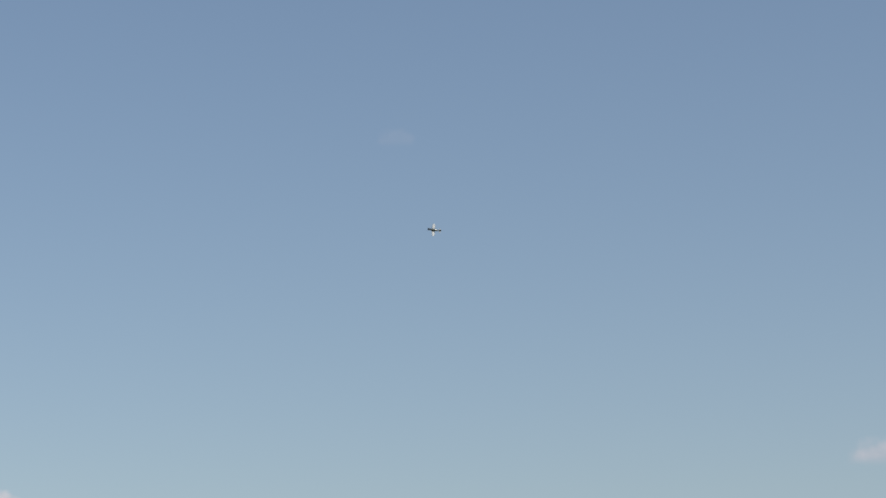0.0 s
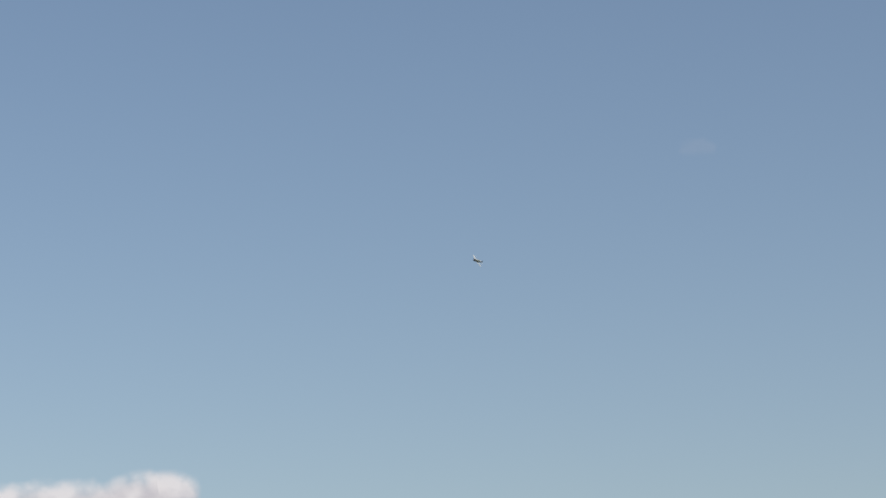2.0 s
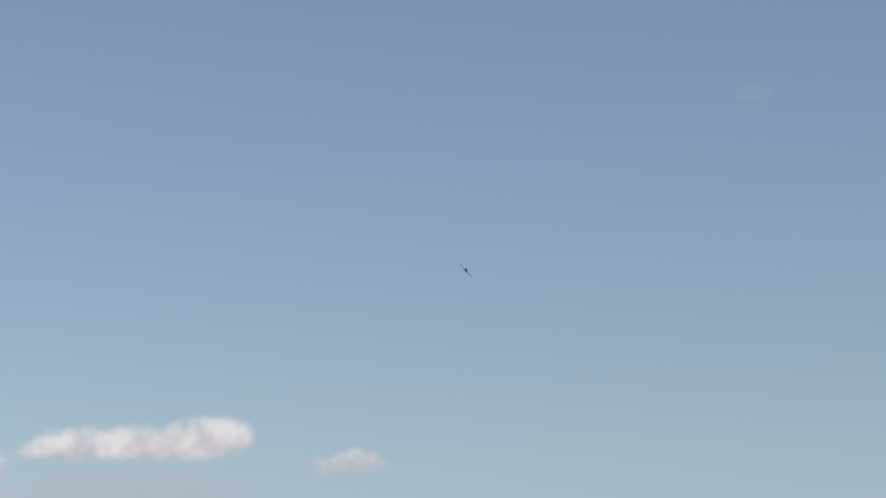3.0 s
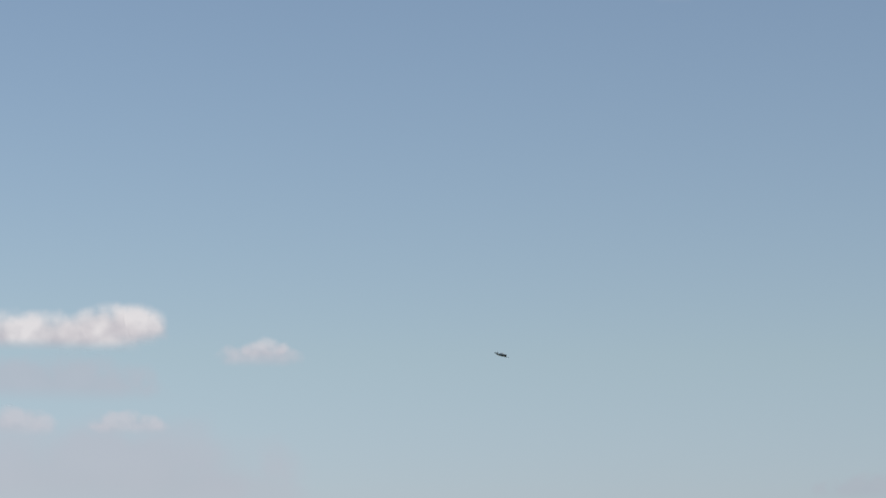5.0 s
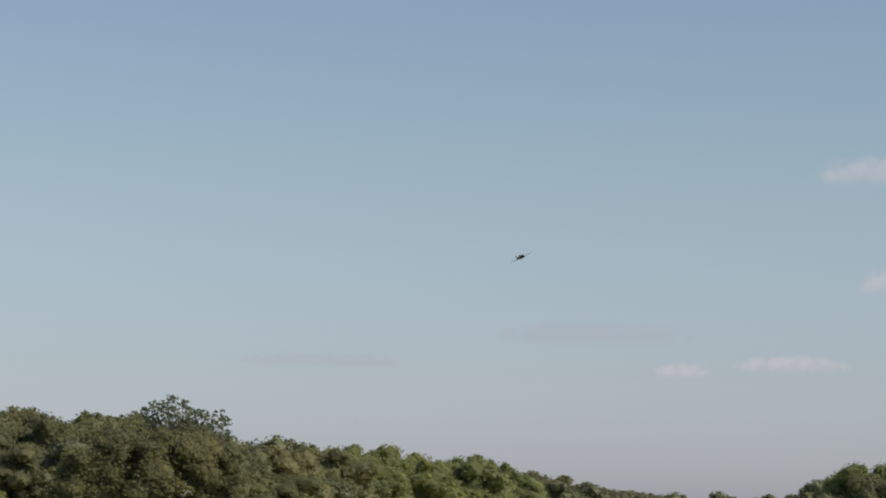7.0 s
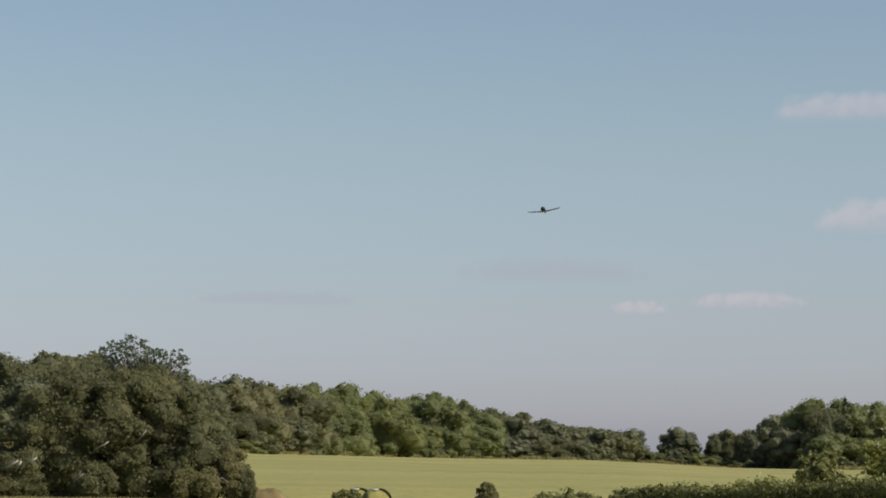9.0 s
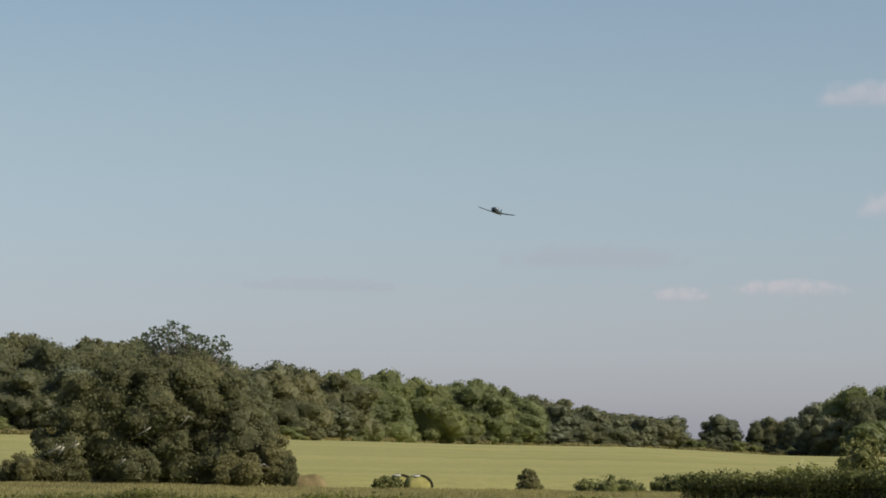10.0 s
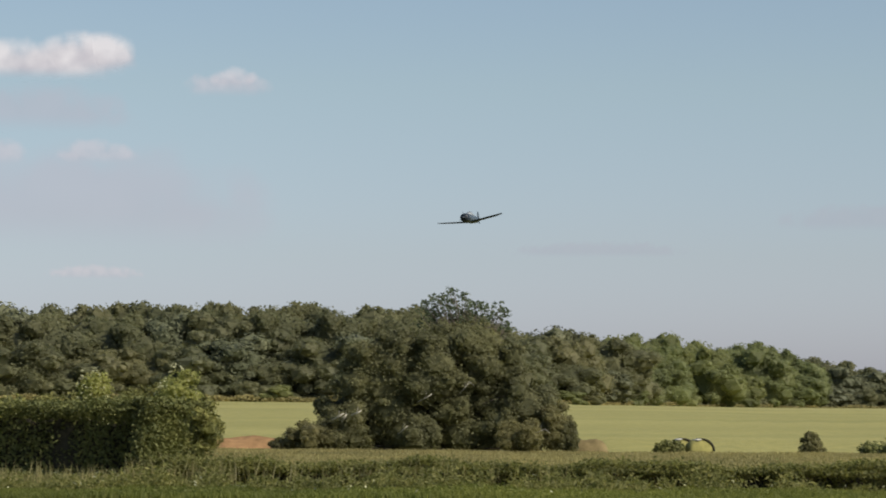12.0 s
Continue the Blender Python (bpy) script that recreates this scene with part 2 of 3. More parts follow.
def tree(name, seed, h, w, bottom, leaf, count, size, n=13, top=0.6, low=1.0, trunk=0.22, lobes=None, core=0.74, shell=(0.6, 1.13), loose=0.75, rough=(0.86, 1.08), buds=0, facets=2):
    rng = np.random.default_rng(seed)
    root = new(name)
    lobes = lobes or crown_lobes(rng, h, w, bottom, n, top, low)
    boughs, lobes = lobes, budded(rng, lobes, buds) if buds else lobes
    bm = bmesh.new()
    fork = max(bottom, h * 0.22)
    limb(bm, (0, 0, -0.3), (0.1, 0.05, fork), trunk * 1.25, trunk * 0.85, 9)
    limb(bm, (0.1, 0.05, fork), (0, 0, h * 0.72), trunk * 0.8, trunk * 0.3)
    for centre, _ in boughs[1:]:
        limb(bm, (0.05, 0.03, min(fork + 0.15 * h, max(0.3, centre[2] * 0.55))), centre, trunk * 0.4, trunk * 0.1, 5)
    part("trunk", bm, BARK, root)
    v, f = lobes_foliage(rng, lobes, count, size, shell, core, loose, rough, facets)
    mesh_object("crown", v, f, leaf, root)
    return root


def place(ob, az, d, turn=0.0, s=(1, 1, 1)):
    x, y = spot(az, d)
    ob.matrix_basis = Matrix.LocRotScale((x, y, height(x, y)), Euler((0, 0, turn)), Vector(s))
    return ob


# ---- the land ----
def axis(near, far, step, grow):
    out, v, s = [], 0.0, step
    while v < far:
        out.append(v)
        if v > near:
            s *= grow
        v += s
    out.append(far)
    return out


def land():
    half = axis(160, 4900, 5.0, 1.22)
    xs = [-v for v in half[:0:-1]] + half
    back = axis(20, 4900, 6.0, 1.4)
    fwd = axis(800, 4900, 6.0, 1.2)
    ys = [-v for v in back[:0:-1]] + fwd
    v = [(x, y, height(x, y)) for y in ys for x in xs]
    w = len(xs)
    f = [(j * w + i, j * w + i + 1, (j + 1) * w + i + 1, (j + 1) * w + i) for j in range(len(ys) - 1) for i in range(w - 1)]
    g = mesh_object("ground", v, f, GROUND, smooth=True)
    tagged(g, "rough green and straw meadow ground with uneven growth", "ground", kind="structure")


def wood_edge(az):
    """How far off the wood's edge stands at that azimuth."""
    return 420 + 60 * rise((az + 1) / 3) + 160 * rise((az - 1.5) / 7) + 55 * rise((az - 9) / 2) - 75 * rise((az - 12.6) / 1.6)


def crop():
    """The ripening crop: a raised sheet from the near margin to the wood, with a cut front face."""
    cols = [-13 + 0.5 * i for i in range(65)]
    v, f = [], []
    steps = 40
    for az in cols:
        near, far = 174 + 0.6 * math.sin(az * 2.7), wood_edge(az) - 5
        x, y = spot(az, near)
        v.append((x, y, height(x, y) - 0.05))
        for k in range(steps):
            x, y = spot(az, near + 9 + (far - near - 9) * (k / (steps - 1)) ** 1.3)
            v.append((x, y, height(x, y) + 0.55 + 0.05 * math.sin(x * 0.9 + y * 0.6)))
    w = steps + 1
    for i in range(len(cols) - 1):
        for k in range(w - 1):
            f.append((i * w + k, (i + 1) * w + k, (i + 1) * w + k + 1, i * w + k + 1))
    g = mesh_object("crop_field", v, f, CROP, smooth=True)
    tagged(g, "pale green-gold field of ripening barley below the wood", "crop field", kind="stuff")


land()
crop()


# ---- the wood ----
def wood():
    rng = random.Random(5)
    kinds = [
        tree("broadleaf_tree", 11, 14.0, 13.5, 0.3, LEAF_OAK, 7600, 0.5, n=11, core=0.95, loose=0.48, shell=(0.88, 1.1), rough=(0.92, 1.04), buds=6, facets=1),
        tree("broadleaf_tree", 12, 14.0, 15.5, 0.3, LEAF_OAK, 8600, 0.5, n=13, core=0.95, loose=0.48, shell=(0.88, 1.1), rough=(0.92, 1.04), buds=6, facets=1),
        tree("broadleaf_tree", 13, 14.0, 12.5, 0.4, LEAF_LIGHT, 7600, 0.48, n=11, core=0.95, loose=0.48, shell=(0.88, 1.1), rough=(0.92, 1.04), buds=6, facets=1),
        tree("broadleaf_tree", 14, 14.0, 14.0, 0.3, LEAF_LIGHT, 8300, 0.48, n=13, core=0.95, loose=0.48, shell=(0.88, 1.1), rough=(0.92, 1.04), buds=6, facets=1),
        tree("broadleaf_tree", 15, 14.0, 12.5, 0.3, LEAF_DARK, 7600, 0.48, n=11, core=0.95, loose=0.48, shell=(0.88, 1.1), rough=(0.92, 1.04), buds=6, facets=1),
    ]
    words = [
        "tall dark-green oak in full summer leaf in the wood", "broad dull-green oak with a rounded crown in the wood",
        "bright green maple in full leaf in the wood", "light green broad-crowned maple in the wood", "dark blackish-green tree in the wood",
    ]
    for k, label in zip(kinds, words):
        tagged(k, label, "tree", "trees of the wood")
    used = [False] * len(kinds)

    def plant(kind, az, d, h, wide=1.0):
        x, y = spot(az, d)
        m = Matrix.LocRotScale((x, y, height(x, y) - 0.1), Euler((0, 0, rng.uniform(0, 6.28))), Vector((wide, wide, h / 14.0)))
        if used[kind]:
            m = m @ Matrix.Diagonal((*[1 / k for k in kinds[kind].scale], 1))
            return copy_thing(kinds[kind], m)
        used[kind] = True
        kinds[kind].matrix_basis = m
        return kinds[kind]

    def crest(az):
        """Elevation of the wood's outline."""
        pts = [(-13, 2.23), (-9, 2.36), (-4.8, 2.41), (-1.5, 2.43), (0, 2.33), (1.6, 1.95), (2.4, 1.97), (4.0, 1.85), (6.4, 1.68), (7.4, 1.4), (8.4, 1.24), (9.4, 1.05), (10.35, 0.99), (10.75, 0.7), (12.75, 0.72), (13.05, 1.1), (13.5, 1.4), (14.2, 1.62), (16, 1.62), (19, 1.7)]
        for (a, u), (b, v) in zip(pts, pts[1:]):
            if a <= az <= b:
                return u + (v - u) * (az - a) / (b - a)
        return 1.6

    for az, tip, wide, kind in ((11.42, 1.08, 0.95, 4), (12.33, 1.07, 0.62, 1), (12.6, 0.98, 0.55, 0), (12.95, 1.05, 0.6, 4), (9.75, 1.0, 0.7, 4), (10.2, 0.98, 0.8, 1)):
        d = wood_edge(az) + 6
        x, y = spot(az, d)
        h = EYE.z + math.tan(radians(tip)) * d - height(x, y)
        plant(kind, az, d, h, wide)
    fir = tree("conifer_tree", 18, 14.0, 4.0, 1.0, LEAF_DARK, 2600, 0.45, lobes=[((0, 0, 2.0 + 1.4 * k), (3.2 - 0.36 * k, 3.2 - 0.36 * k, 1.1)) for k in range(9)], core=0.7)
    tagged(fir, "dark pointed conifer standing above the wood", "tree", "conifers of the wood")
    for k, (az, tip) in enumerate(((8.27, 1.31), (7.85, 1.33), (8.62, 1.2), (14.78, 1.7))):
        d = wood_edge(az) + 20
        x, y = spot(az, d)
        s = (EYE.z + math.tan(radians(tip)) * d - height(x, y)) / 14.0
        m = Matrix.LocRotScale((x, y, height(x, y) - 0.1), Euler((0, 0, k)), Vector((1, 1, s)))
        if k:
            copy_thing(fir, m @ Matrix.Diagonal((*[1 / q for q in fir.scale], 1)))
        else:
            fir.matrix_basis = m
    for az in (10.9, 11.8, 12.15, 12.55, 13.0, 13.45, 13.9, 2.6, 3.05, 3.9, -1.3, -3.4, -3.9):
        plant(rng.choice((2, 3, 1)), az, wood_edge(az) - 3, rng.uniform(2.8, 4.4), rng.uniform(0.32, 0.5))
    for row, (gap, deep, share) in enumerate(((1.1, 3, 0.62), (1.2, 13, 0.97), (1.0, 27, 1.07))):
        az = -12.0 + row * 0.37
        while az < 18:
            d = wood_edge(az) + deep
            tip = EYE.z + math.tan(radians(crest(az))) * d
            x, y = spot(az, d)
            h = (tip - height(x, y)) * share * (rng.uniform(0.6, 1.2) if row == 0 else rng.uniform(0.97, 1.01))
            bright = 3.4 < az < 7.4
            if az > 12.9:
                kind = rng.choice((4, 4, 0, 4)) if az < 13.9 else rng.choice((0, 2, 3, 0))
            elif az > 7.6:
                kind = rng.choice((4, 0, 4, 1))
            elif bright:
                kind = rng.choice((2, 3, 3, 2))
            else:
                kind = rng.choice((0, 1, 1, 0, 4, 0))
            if not 10.6 < az < 12.9 or row == 0:
                plant(kind, az, d, max(4.0, h), rng.uniform(0.85, 1.15) * min(1.0, 0.35 + h / 18))
            az += gap * rng.uniform(0.8, 1.2) * 420 / d * min(1.0, 0.4 + h / 22)


wood()


# ---- near thicket, hedges and banks ----
def thicket():
    lobes = []
    rng = np.random.default_rng(31)
    # half width of the dome at each height
    for z, half, n in ((1.0, 7.4, 9), (2.6, 6.9, 9), (4.2, 6.0, 8), (5.5, 4.9, 7), (6.5, 3.3, 5)):
        for i in range(n):
            u = -1 + 2 * (i + 0.5) / n
            lobes.append(((u * half * 0.9, rng.uniform(-1.8, 1.2) * (1 - abs(u) * 0.5), z + rng.uniform(-0.3, 0.3)), tuple(rng.uniform(0.75, 1.25) * k for k in (1.75, 1.5, 1.35))))
            lobes.append(((u * half + rng.uniform(-0.7, 0.7), rng.uniform(-2.4, -0.6) * (1 - abs(u) * 0.4), z + rng.uniform(-0.9, 0.7)), tuple(rng.uniform(0.6, 1.2) * k for k in (1.0, 0.9, 0.9))))
    big = tree("thorn_tree", 32, 8.4, 15.0, 0.3, LEAF_NEAR, 70000, 0.17, lobes=lobes, trunk=0.3, core=0.9, shell=(0.84, 1.1), loose=0.42, rough=(0.92, 1.04), buds=5, facets=1)
    place(big, -0.1, 171)
    tagged(big, "broad dark olive-green tree in dense leaf at the field margin", "tree")
    rng = np.random.default_rng(33)
    tips = []
    for i in range(190):
        left = i % 5 < 3
        a, u = rng.uniform(0, math.pi), math.sqrt(rng.uniform(0.05, 1))
        cx, rx, cz, rz = (-0.9, 2.0, 7.5, 2.3) if left else (1.6, 1.5, 7.3, 1.85)
        s = rng.uniform(0.13, 0.34)
        tips.append(((cx + math.cos(a) * rx * u, rng.uniform(-0.9, 0.9), cz + math.sin(a) * rz * u), (s, s, s * 0.6)))
    ash = tree("ash_tree", 34, 9.8, 6.0, 5.5, LEAF_ASH, 3700, 0.19, lobes=tips, trunk=0.085, core=0, shell=(0.3, 1.05))
    place(ash, 0.42, 173, 0.0, (1, 1, 1.035))
    tagged(ash, "open-crowned grey-green ash showing sky between its leaves", "tree")
    for az, d, w, h, seed in ((-2.55, 168.5, 3.4, 1.9, 41), (2.3, 169, 2.3, 3.3, 42), (2.55, 168.6, 1.4, 2.0, 46), (-3.2, 169, 2.0, 0.8, 43), (-2.0, 168.5, 3.0, 3.1, 44), (1.6, 167.5, 3.0, 2.0, 45)):
        b = tree("thorn_bush", seed, h, w, 0.0, LEAF_NEAR, 5200, 0.14, n=9, trunk=0.05, buds=4, facets=1, core=0.88, shell=(0.8, 1.12))
        place(b, az, d)
        tagged(b, "low dark thorn bush at the foot of the tree", "bush")


def hedge(name, a, b, h, deep, count, seed, label, leaf=LEAF_HEDGE, size=0.13, ragged=0.1, brow=0.62, foot=0.05, stem=0.06):
    """A trimmed hedge from a to b, (azimuth, distance) each."""
    rng = np.random.default_rng(seed)
    p, q = np.array(spot(*a)), np.array(spot(*b))
    long = np.linalg.norm(q - p)
    way = (q - p) / long
    side = np.array((-way[1], way[0]))
    u, t, face = rng.uniform(0, long, count), rng.uniform(-1, 1, count), rng.uniform(0, 1, count)
    hh = np.interp(u, (0, long), h) if isinstance(h, tuple) else np.full(count, h)
    bulge = 0.12 * np.sin(u * 1.1) + 0.08 * np.sin(u * 2.7 + 1)
    top = face < deep / (deep + 2 * hh.mean())
    z = np.where(top, hh + rng.normal(0, ragged, count) + bulge * 0.6, hh * rng.uniform(foot, 1, count))
    # the clipped head overhangs a hollow, bare-stemmed foot
    hollow = deep * 0.44 * (1 - np.clip((z / hh - brow) / 0.12, 0, 1)) * (0.85 + 0.3 * np.sin(u * 0.9) * np.sin(u * 0.37 + 2))
    hollow = np.minimum(hollow, deep * 0.36)
    off = np.where(top, t * deep / 2, np.sign(t) * (deep / 2 + bulge - hollow)) + rng.normal(0, ragged * 0.6, count)
    keep = top | (z / hh > brow) | (rng.uniform(0, 1, count) < 0.75)
    u, t, z, off, top = u[keep], t[keep], z[keep], off[keep], top[keep]
    count = len(u)
    # leaves close the two ends
    ends = rng.uniform(0, 1, count) < 2.2 * deep / long
    was = np.interp(u, (0, long), h if isinstance(h, tuple) else (h, h))
    u = np.where(ends, np.where(t > 0, long, 0.0) + rng.normal(0, 0.15, count), u)
    z = z * np.interp(u, (0, long), h if isinstance(h, tuple) else (h, h)) / was
    off = np.where(ends, rng.uniform(-0.5, 0.5, count) * deep, off)
    pts = np.column_stack([p[0] + way[0] * u + side[0] * off, p[1] + way[1] * u + side[1] * off, z])
    nrm = np.where(top[:, None], (0, 0, 1), np.column_stack([side[0] * np.sign(t), side[1] * np.sign(t), np.full(count, 0.25)]))
    v, f = kites(rng, pts, nrm, size, loose=0.7)
    # solid dark core stands for the twigs and paints in the hollow's shade
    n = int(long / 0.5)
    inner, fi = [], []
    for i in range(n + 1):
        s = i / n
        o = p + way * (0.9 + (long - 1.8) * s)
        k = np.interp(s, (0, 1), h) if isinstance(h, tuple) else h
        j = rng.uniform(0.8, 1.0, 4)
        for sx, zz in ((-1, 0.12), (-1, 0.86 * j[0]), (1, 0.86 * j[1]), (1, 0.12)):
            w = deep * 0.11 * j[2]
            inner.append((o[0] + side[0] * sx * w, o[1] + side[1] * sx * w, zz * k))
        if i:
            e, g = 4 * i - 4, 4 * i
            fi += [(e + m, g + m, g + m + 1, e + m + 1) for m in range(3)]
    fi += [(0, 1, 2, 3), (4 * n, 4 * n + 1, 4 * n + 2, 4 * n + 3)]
    z0 = height(*((p + q) / 2))
    root = new(name)
    root.location.z = z0
    mesh_object("foliage", v.tolist(), f.tolist(), leaf, root)
    mesh_object("shade_core", inner, fi, TWIG_SHADE, root, label="dark core inside the hedge for twigs and painted shade")
    for i in range(int(long / 1.3)):
        o = p + way * (0.6 + 1.3 * i) + side * rng.uniform(-0.08, 0.08) * deep
        bm = bmesh.new()
        limb(bm, (o[0], o[1], -0.1), (o[0] + rng.uniform(-0.2, 0.2), o[1], min(0.9, 0.6 * (min(h) if isinstance(h, tuple) else h))), stem, stem * 0.6, 6)
        part("stem", bm, BARK, root)
    return tagged(root, label, "hedge")


def bushes():
    left = hedge("clipped_hedge", (-13.0, 93), (-5.75, 85), 2.15, 2.6, 52000, 51, "clipped dark-green hedge with a shaded face and sunlit top", brow=0.84, stem=0.13)
    right = hedge("clipped_hedge", (11.05, 118), (17.8, 104), (1.08, 1.72), 2.0, 40000, 52, "clipped dark hedge with a ragged sunlit top", brow=0.66, ragged=0.13)
    for az, d, h, w, leaf, seed, label in (
        (-7.15, 146, 4.5, 2.3, LEAF_ELDER, 61, "yellow-green elder shrub rising behind the hedge"),
        (-5.4, 147, 4.7, 3.0, LEAF_ELDER, 62, "yellow-green elder with cream flower heads behind the hedge"),
        (-6.1, 149, 3.9, 4.0, LEAF_HEDGE, 63, "dark green shrub behind the hedge"),
        (-5.05, 128, 3.0, 2.9, LEAF_HEDGE, 64, "dark green shrub at the end of the hedge"),
        (-7.9, 150, 3.4, 4.2, LEAF_HEDGE, 73, "dark green shrub behind the hedge"),
        (-6.75, 150, 3.1, 3.6, LEAF_HEDGE, 74, "dark green shrub behind the hedge"),
        (-9.0, 147, 3.0, 4.5, LEAF_ELDER, 65, "dark green shrub behind the hedge"),
        (14.25, 124, 3.3, 2.4, LEAF_HEDGE, 66, "dull olive-green shrub rising above the hedge"),
        (15.7, 122, 4.0, 2.4, LEAF_ELDER, 67, "yellow-green elder with cream flower heads above the hedge"),
        (13.0, 121, 1.9, 2.6, LEAF_ELDER, 68, "low ragged yellow-green shrub above the hedge"),
        (7.52, 168, 1.3, 2.0, LEAF_NEAR, 69, "small conical dark bush alone at the field margin"),
        (4.66, 167.6, 0.85, 1.9, LEAF_HEDGE, 70, "low dark-green bush beside the pale bales"),
        (9.15, 166, 0.55, 3.9, LEAF_HEDGE, 71, "low straggling green bush at the field margin"),
        (10.5, 165, 1.08, 2.6, LEAF_HEDGE, 72, "low green bush at the field margin"),
    ):
        cone = [((0, 0, 0.12 + h * 0.2 * k), ((0.5 - 0.08 * k) * w, (0.5 - 0.08 * k) * w, 0.2 * h)) for k in range(5)] + [((q * 0.3, 0.1, zz), (0.2, 0.2, 0.17)) for q, zz in ((1.9, 0.3), (1.3, 0.75), (-1.6, 0.45), (-1.7, 0.85), (0.9, 1.05), (-0.5, 1.2))] if seed == 69 else None
        b = tree("shrub", seed, h, w, 0.0, leaf, int(1400 + 420 * h * w), 0.16, n=11, trunk=0.05, low=0.9, top=0.7, lobes=cone, buds=3, facets=1)
        if leaf is LEAF_ELDER:
            rng = np.random.default_rng(seed + 200)
            k = int(11 * h)
            a, u = rng.uniform(math.pi, math.tau, k), rng.uniform(0.35, 1.0, k)
            at = np.column_stack([np.cos(a) * w * 0.48 * np.sqrt(1.05 - u * u), np.sin(a) * w * 0.48 * np.sqrt(1.05 - u * u), u * h])
            at = np.repeat(at, 5, 0) + rng.normal(0, 0.07, (5 * k, 3))
            v, f = kites(rng, at, np.tile((0.0, -0.6, 0.7), (5 * k, 1)), 0.1)
            tagged(mesh_object("flower_heads", v.tolist(), f.tolist(), FLOWER, b, label="cream flower heads"), kind="stuff")
        place(b, az, d)
        tagged(b, label, "shrub")


def band(name, label, near, far, az0, az1, count, h, wide, mat, seed, clump=0.0, leafy=False, tufts=0):
    """Standing growth between two distances: blades or leafy stems, as one mass."""
    rng = np.random.default_rng(seed)
    az = np.radians(rng.uniform(az0, az1, count))
    d = np.sqrt(rng.uniform(near ** 2, far ** 2, count))
    x, y = np.sin(az) * d, np.cos(az) * d
    if tufts:
        # stands of taller plants with bare gaps between them
        cx = rng.uniform(x.min(), x.max(), tufts)
        pick = rng.integers(0, tufts, count)
        x = cx[pick] + rng.normal(0, 0.16, count)
        h = h * rng.uniform(0.5, 1.25, tufts)[pick]
    k = h * rng.uniform(0.55, 1.1, count) * (1 + clump * (np.sin(x * 0.9 + 1) * 0.5 + np.sin(x * 2.3) * 0.3 + np.sin(x * 0.31 + 2) * 0.4))
    g = np.array([height(a, b) for a, b in zip(x, y)])
    if leafy:
        z = k * rng.uniform(0.05, 1.0, count) ** 0.8
        pts = np.column_stack([x, y, g + z])
        v, f = kites(rng, pts, np.tile((0.0, -0.4, 0.5), (count, 1)), wide, slim=0.5, loose=0.9)
    else:
        lean = rng.normal(0, 0.22, (count, 2)) * k[:, None]
        t = rng.uniform(0, 6.28, count)
        dx, dy = np.cos(t) * wide / 2, np.sin(t) * wide / 2
        lo = np.column_stack([x, y, g - 0.02])
        tip = np.column_stack([x + lean[:, 0], y + lean[:, 1], g + k])
        mid = lo * 0.5 + tip * 0.5
        e = np.column_stack([dx, dy, 0 * dx])
        v = np.stack([lo, mid + e, tip, mid - e], 1).reshape(-1, 3)
        f = np.arange(4 * count).reshape(count, 4)
    ob = mesh_object(name, v.tolist(), f.tolist(), mat)
    return tagged(ob, label, name.replace("_", " "), kind="stuff")


def undergrowth():
    """The bramble skirt along the foot of the wood."""
    rng = np.random.default_rng(91)
    k = 26000
    az = rng.uniform(-12.5, 18, k)
    d = np.array([wood_edge(a) for a in az]) - 3 + rng.uniform(0, 5, k)
    x, y = np.sin(np.radians(az)) * d, np.cos(np.radians(az)) * d
    top = 2.0 + 0.7 * np.sin(az * 9) + 0.5 * np.sin(az * 23 + 1)
    z = np.array([height(a, b) for a, b in zip(x, y)]) + top * rng.uniform(0, 1, k)
    v, f = kites(rng, np.column_stack([x, y, z]), np.tile((0.0, -0.8, 0.5), (k, 1)), 0.5)
    tagged(mesh_object("undergrowth", v.tolist(), f.tolist(), LEAF_OAK), "dark bramble undergrowth along the edge of the wood", "undergrowth", kind="stuff")


def margin():
    """Pale dry grass left uncut between the crop and the wood."""
    rng = np.random.default_rng(92)
    k = 14000
    az = rng.uniform(-12.5, 18, k)
    d = np.array([wood_edge(a) for a in az]) - 7 + rng.uniform(0, 3, k)
    x, y = np.sin(np.radians(az)) * d, np.cos(np.radians(az)) * d
    z = np.array([height(a, b) for a, b in zip(x, y)]) + (1.2 + 0.3 * np.sin(az * 5) * np.sin(az * 2.1)) * rng.uniform(0.5, 1.1, k)
    v, f = kites(rng, np.column_stack([x, y, z]), np.tile((0.0, -0.5, 0.8), (k, 1)), 0.4)
    tagged(mesh_object("grass_margin", v.tolist(), f.tolist(), GRASS_DRY), "pale dry grass strip between the crop and the wood", "grass margin", kind="stuff")


def heap(az, d, wide, deep, h, seed, mat, label):
    """A tipped bank of red clay with a lumpy surface."""
    rng = np.random.default_rng(seed)
    v, f, n, m = [], [], 26, 9
    for j in range(m):
        for i in range(n):
            u, w = -1 + 2 * i / (n - 1), -1 + 2 * j / (m - 1)
            z = h * max(0.0, 1 - u ** 8) * max(0.0, 1 - w * w) * (0.92 + 0.07 * math.sin(i * 0.6 + j)) + rng.uniform(-0.05, 0.05)
            v.append((u * wide / 2, w * deep / 2, z - 0.08))
    for j in range(m - 1):
        for i in range(n - 1):
            f.append((j * n + i, j * n + i + 1, (j + 1) * n + i + 1, (j + 1) * n + i))
    ob = mesh_object("earth_bank", v, f, mat, smooth=True)
    place(ob, az, d, -radians(az))
    tagged(ob, label, "earth bank")


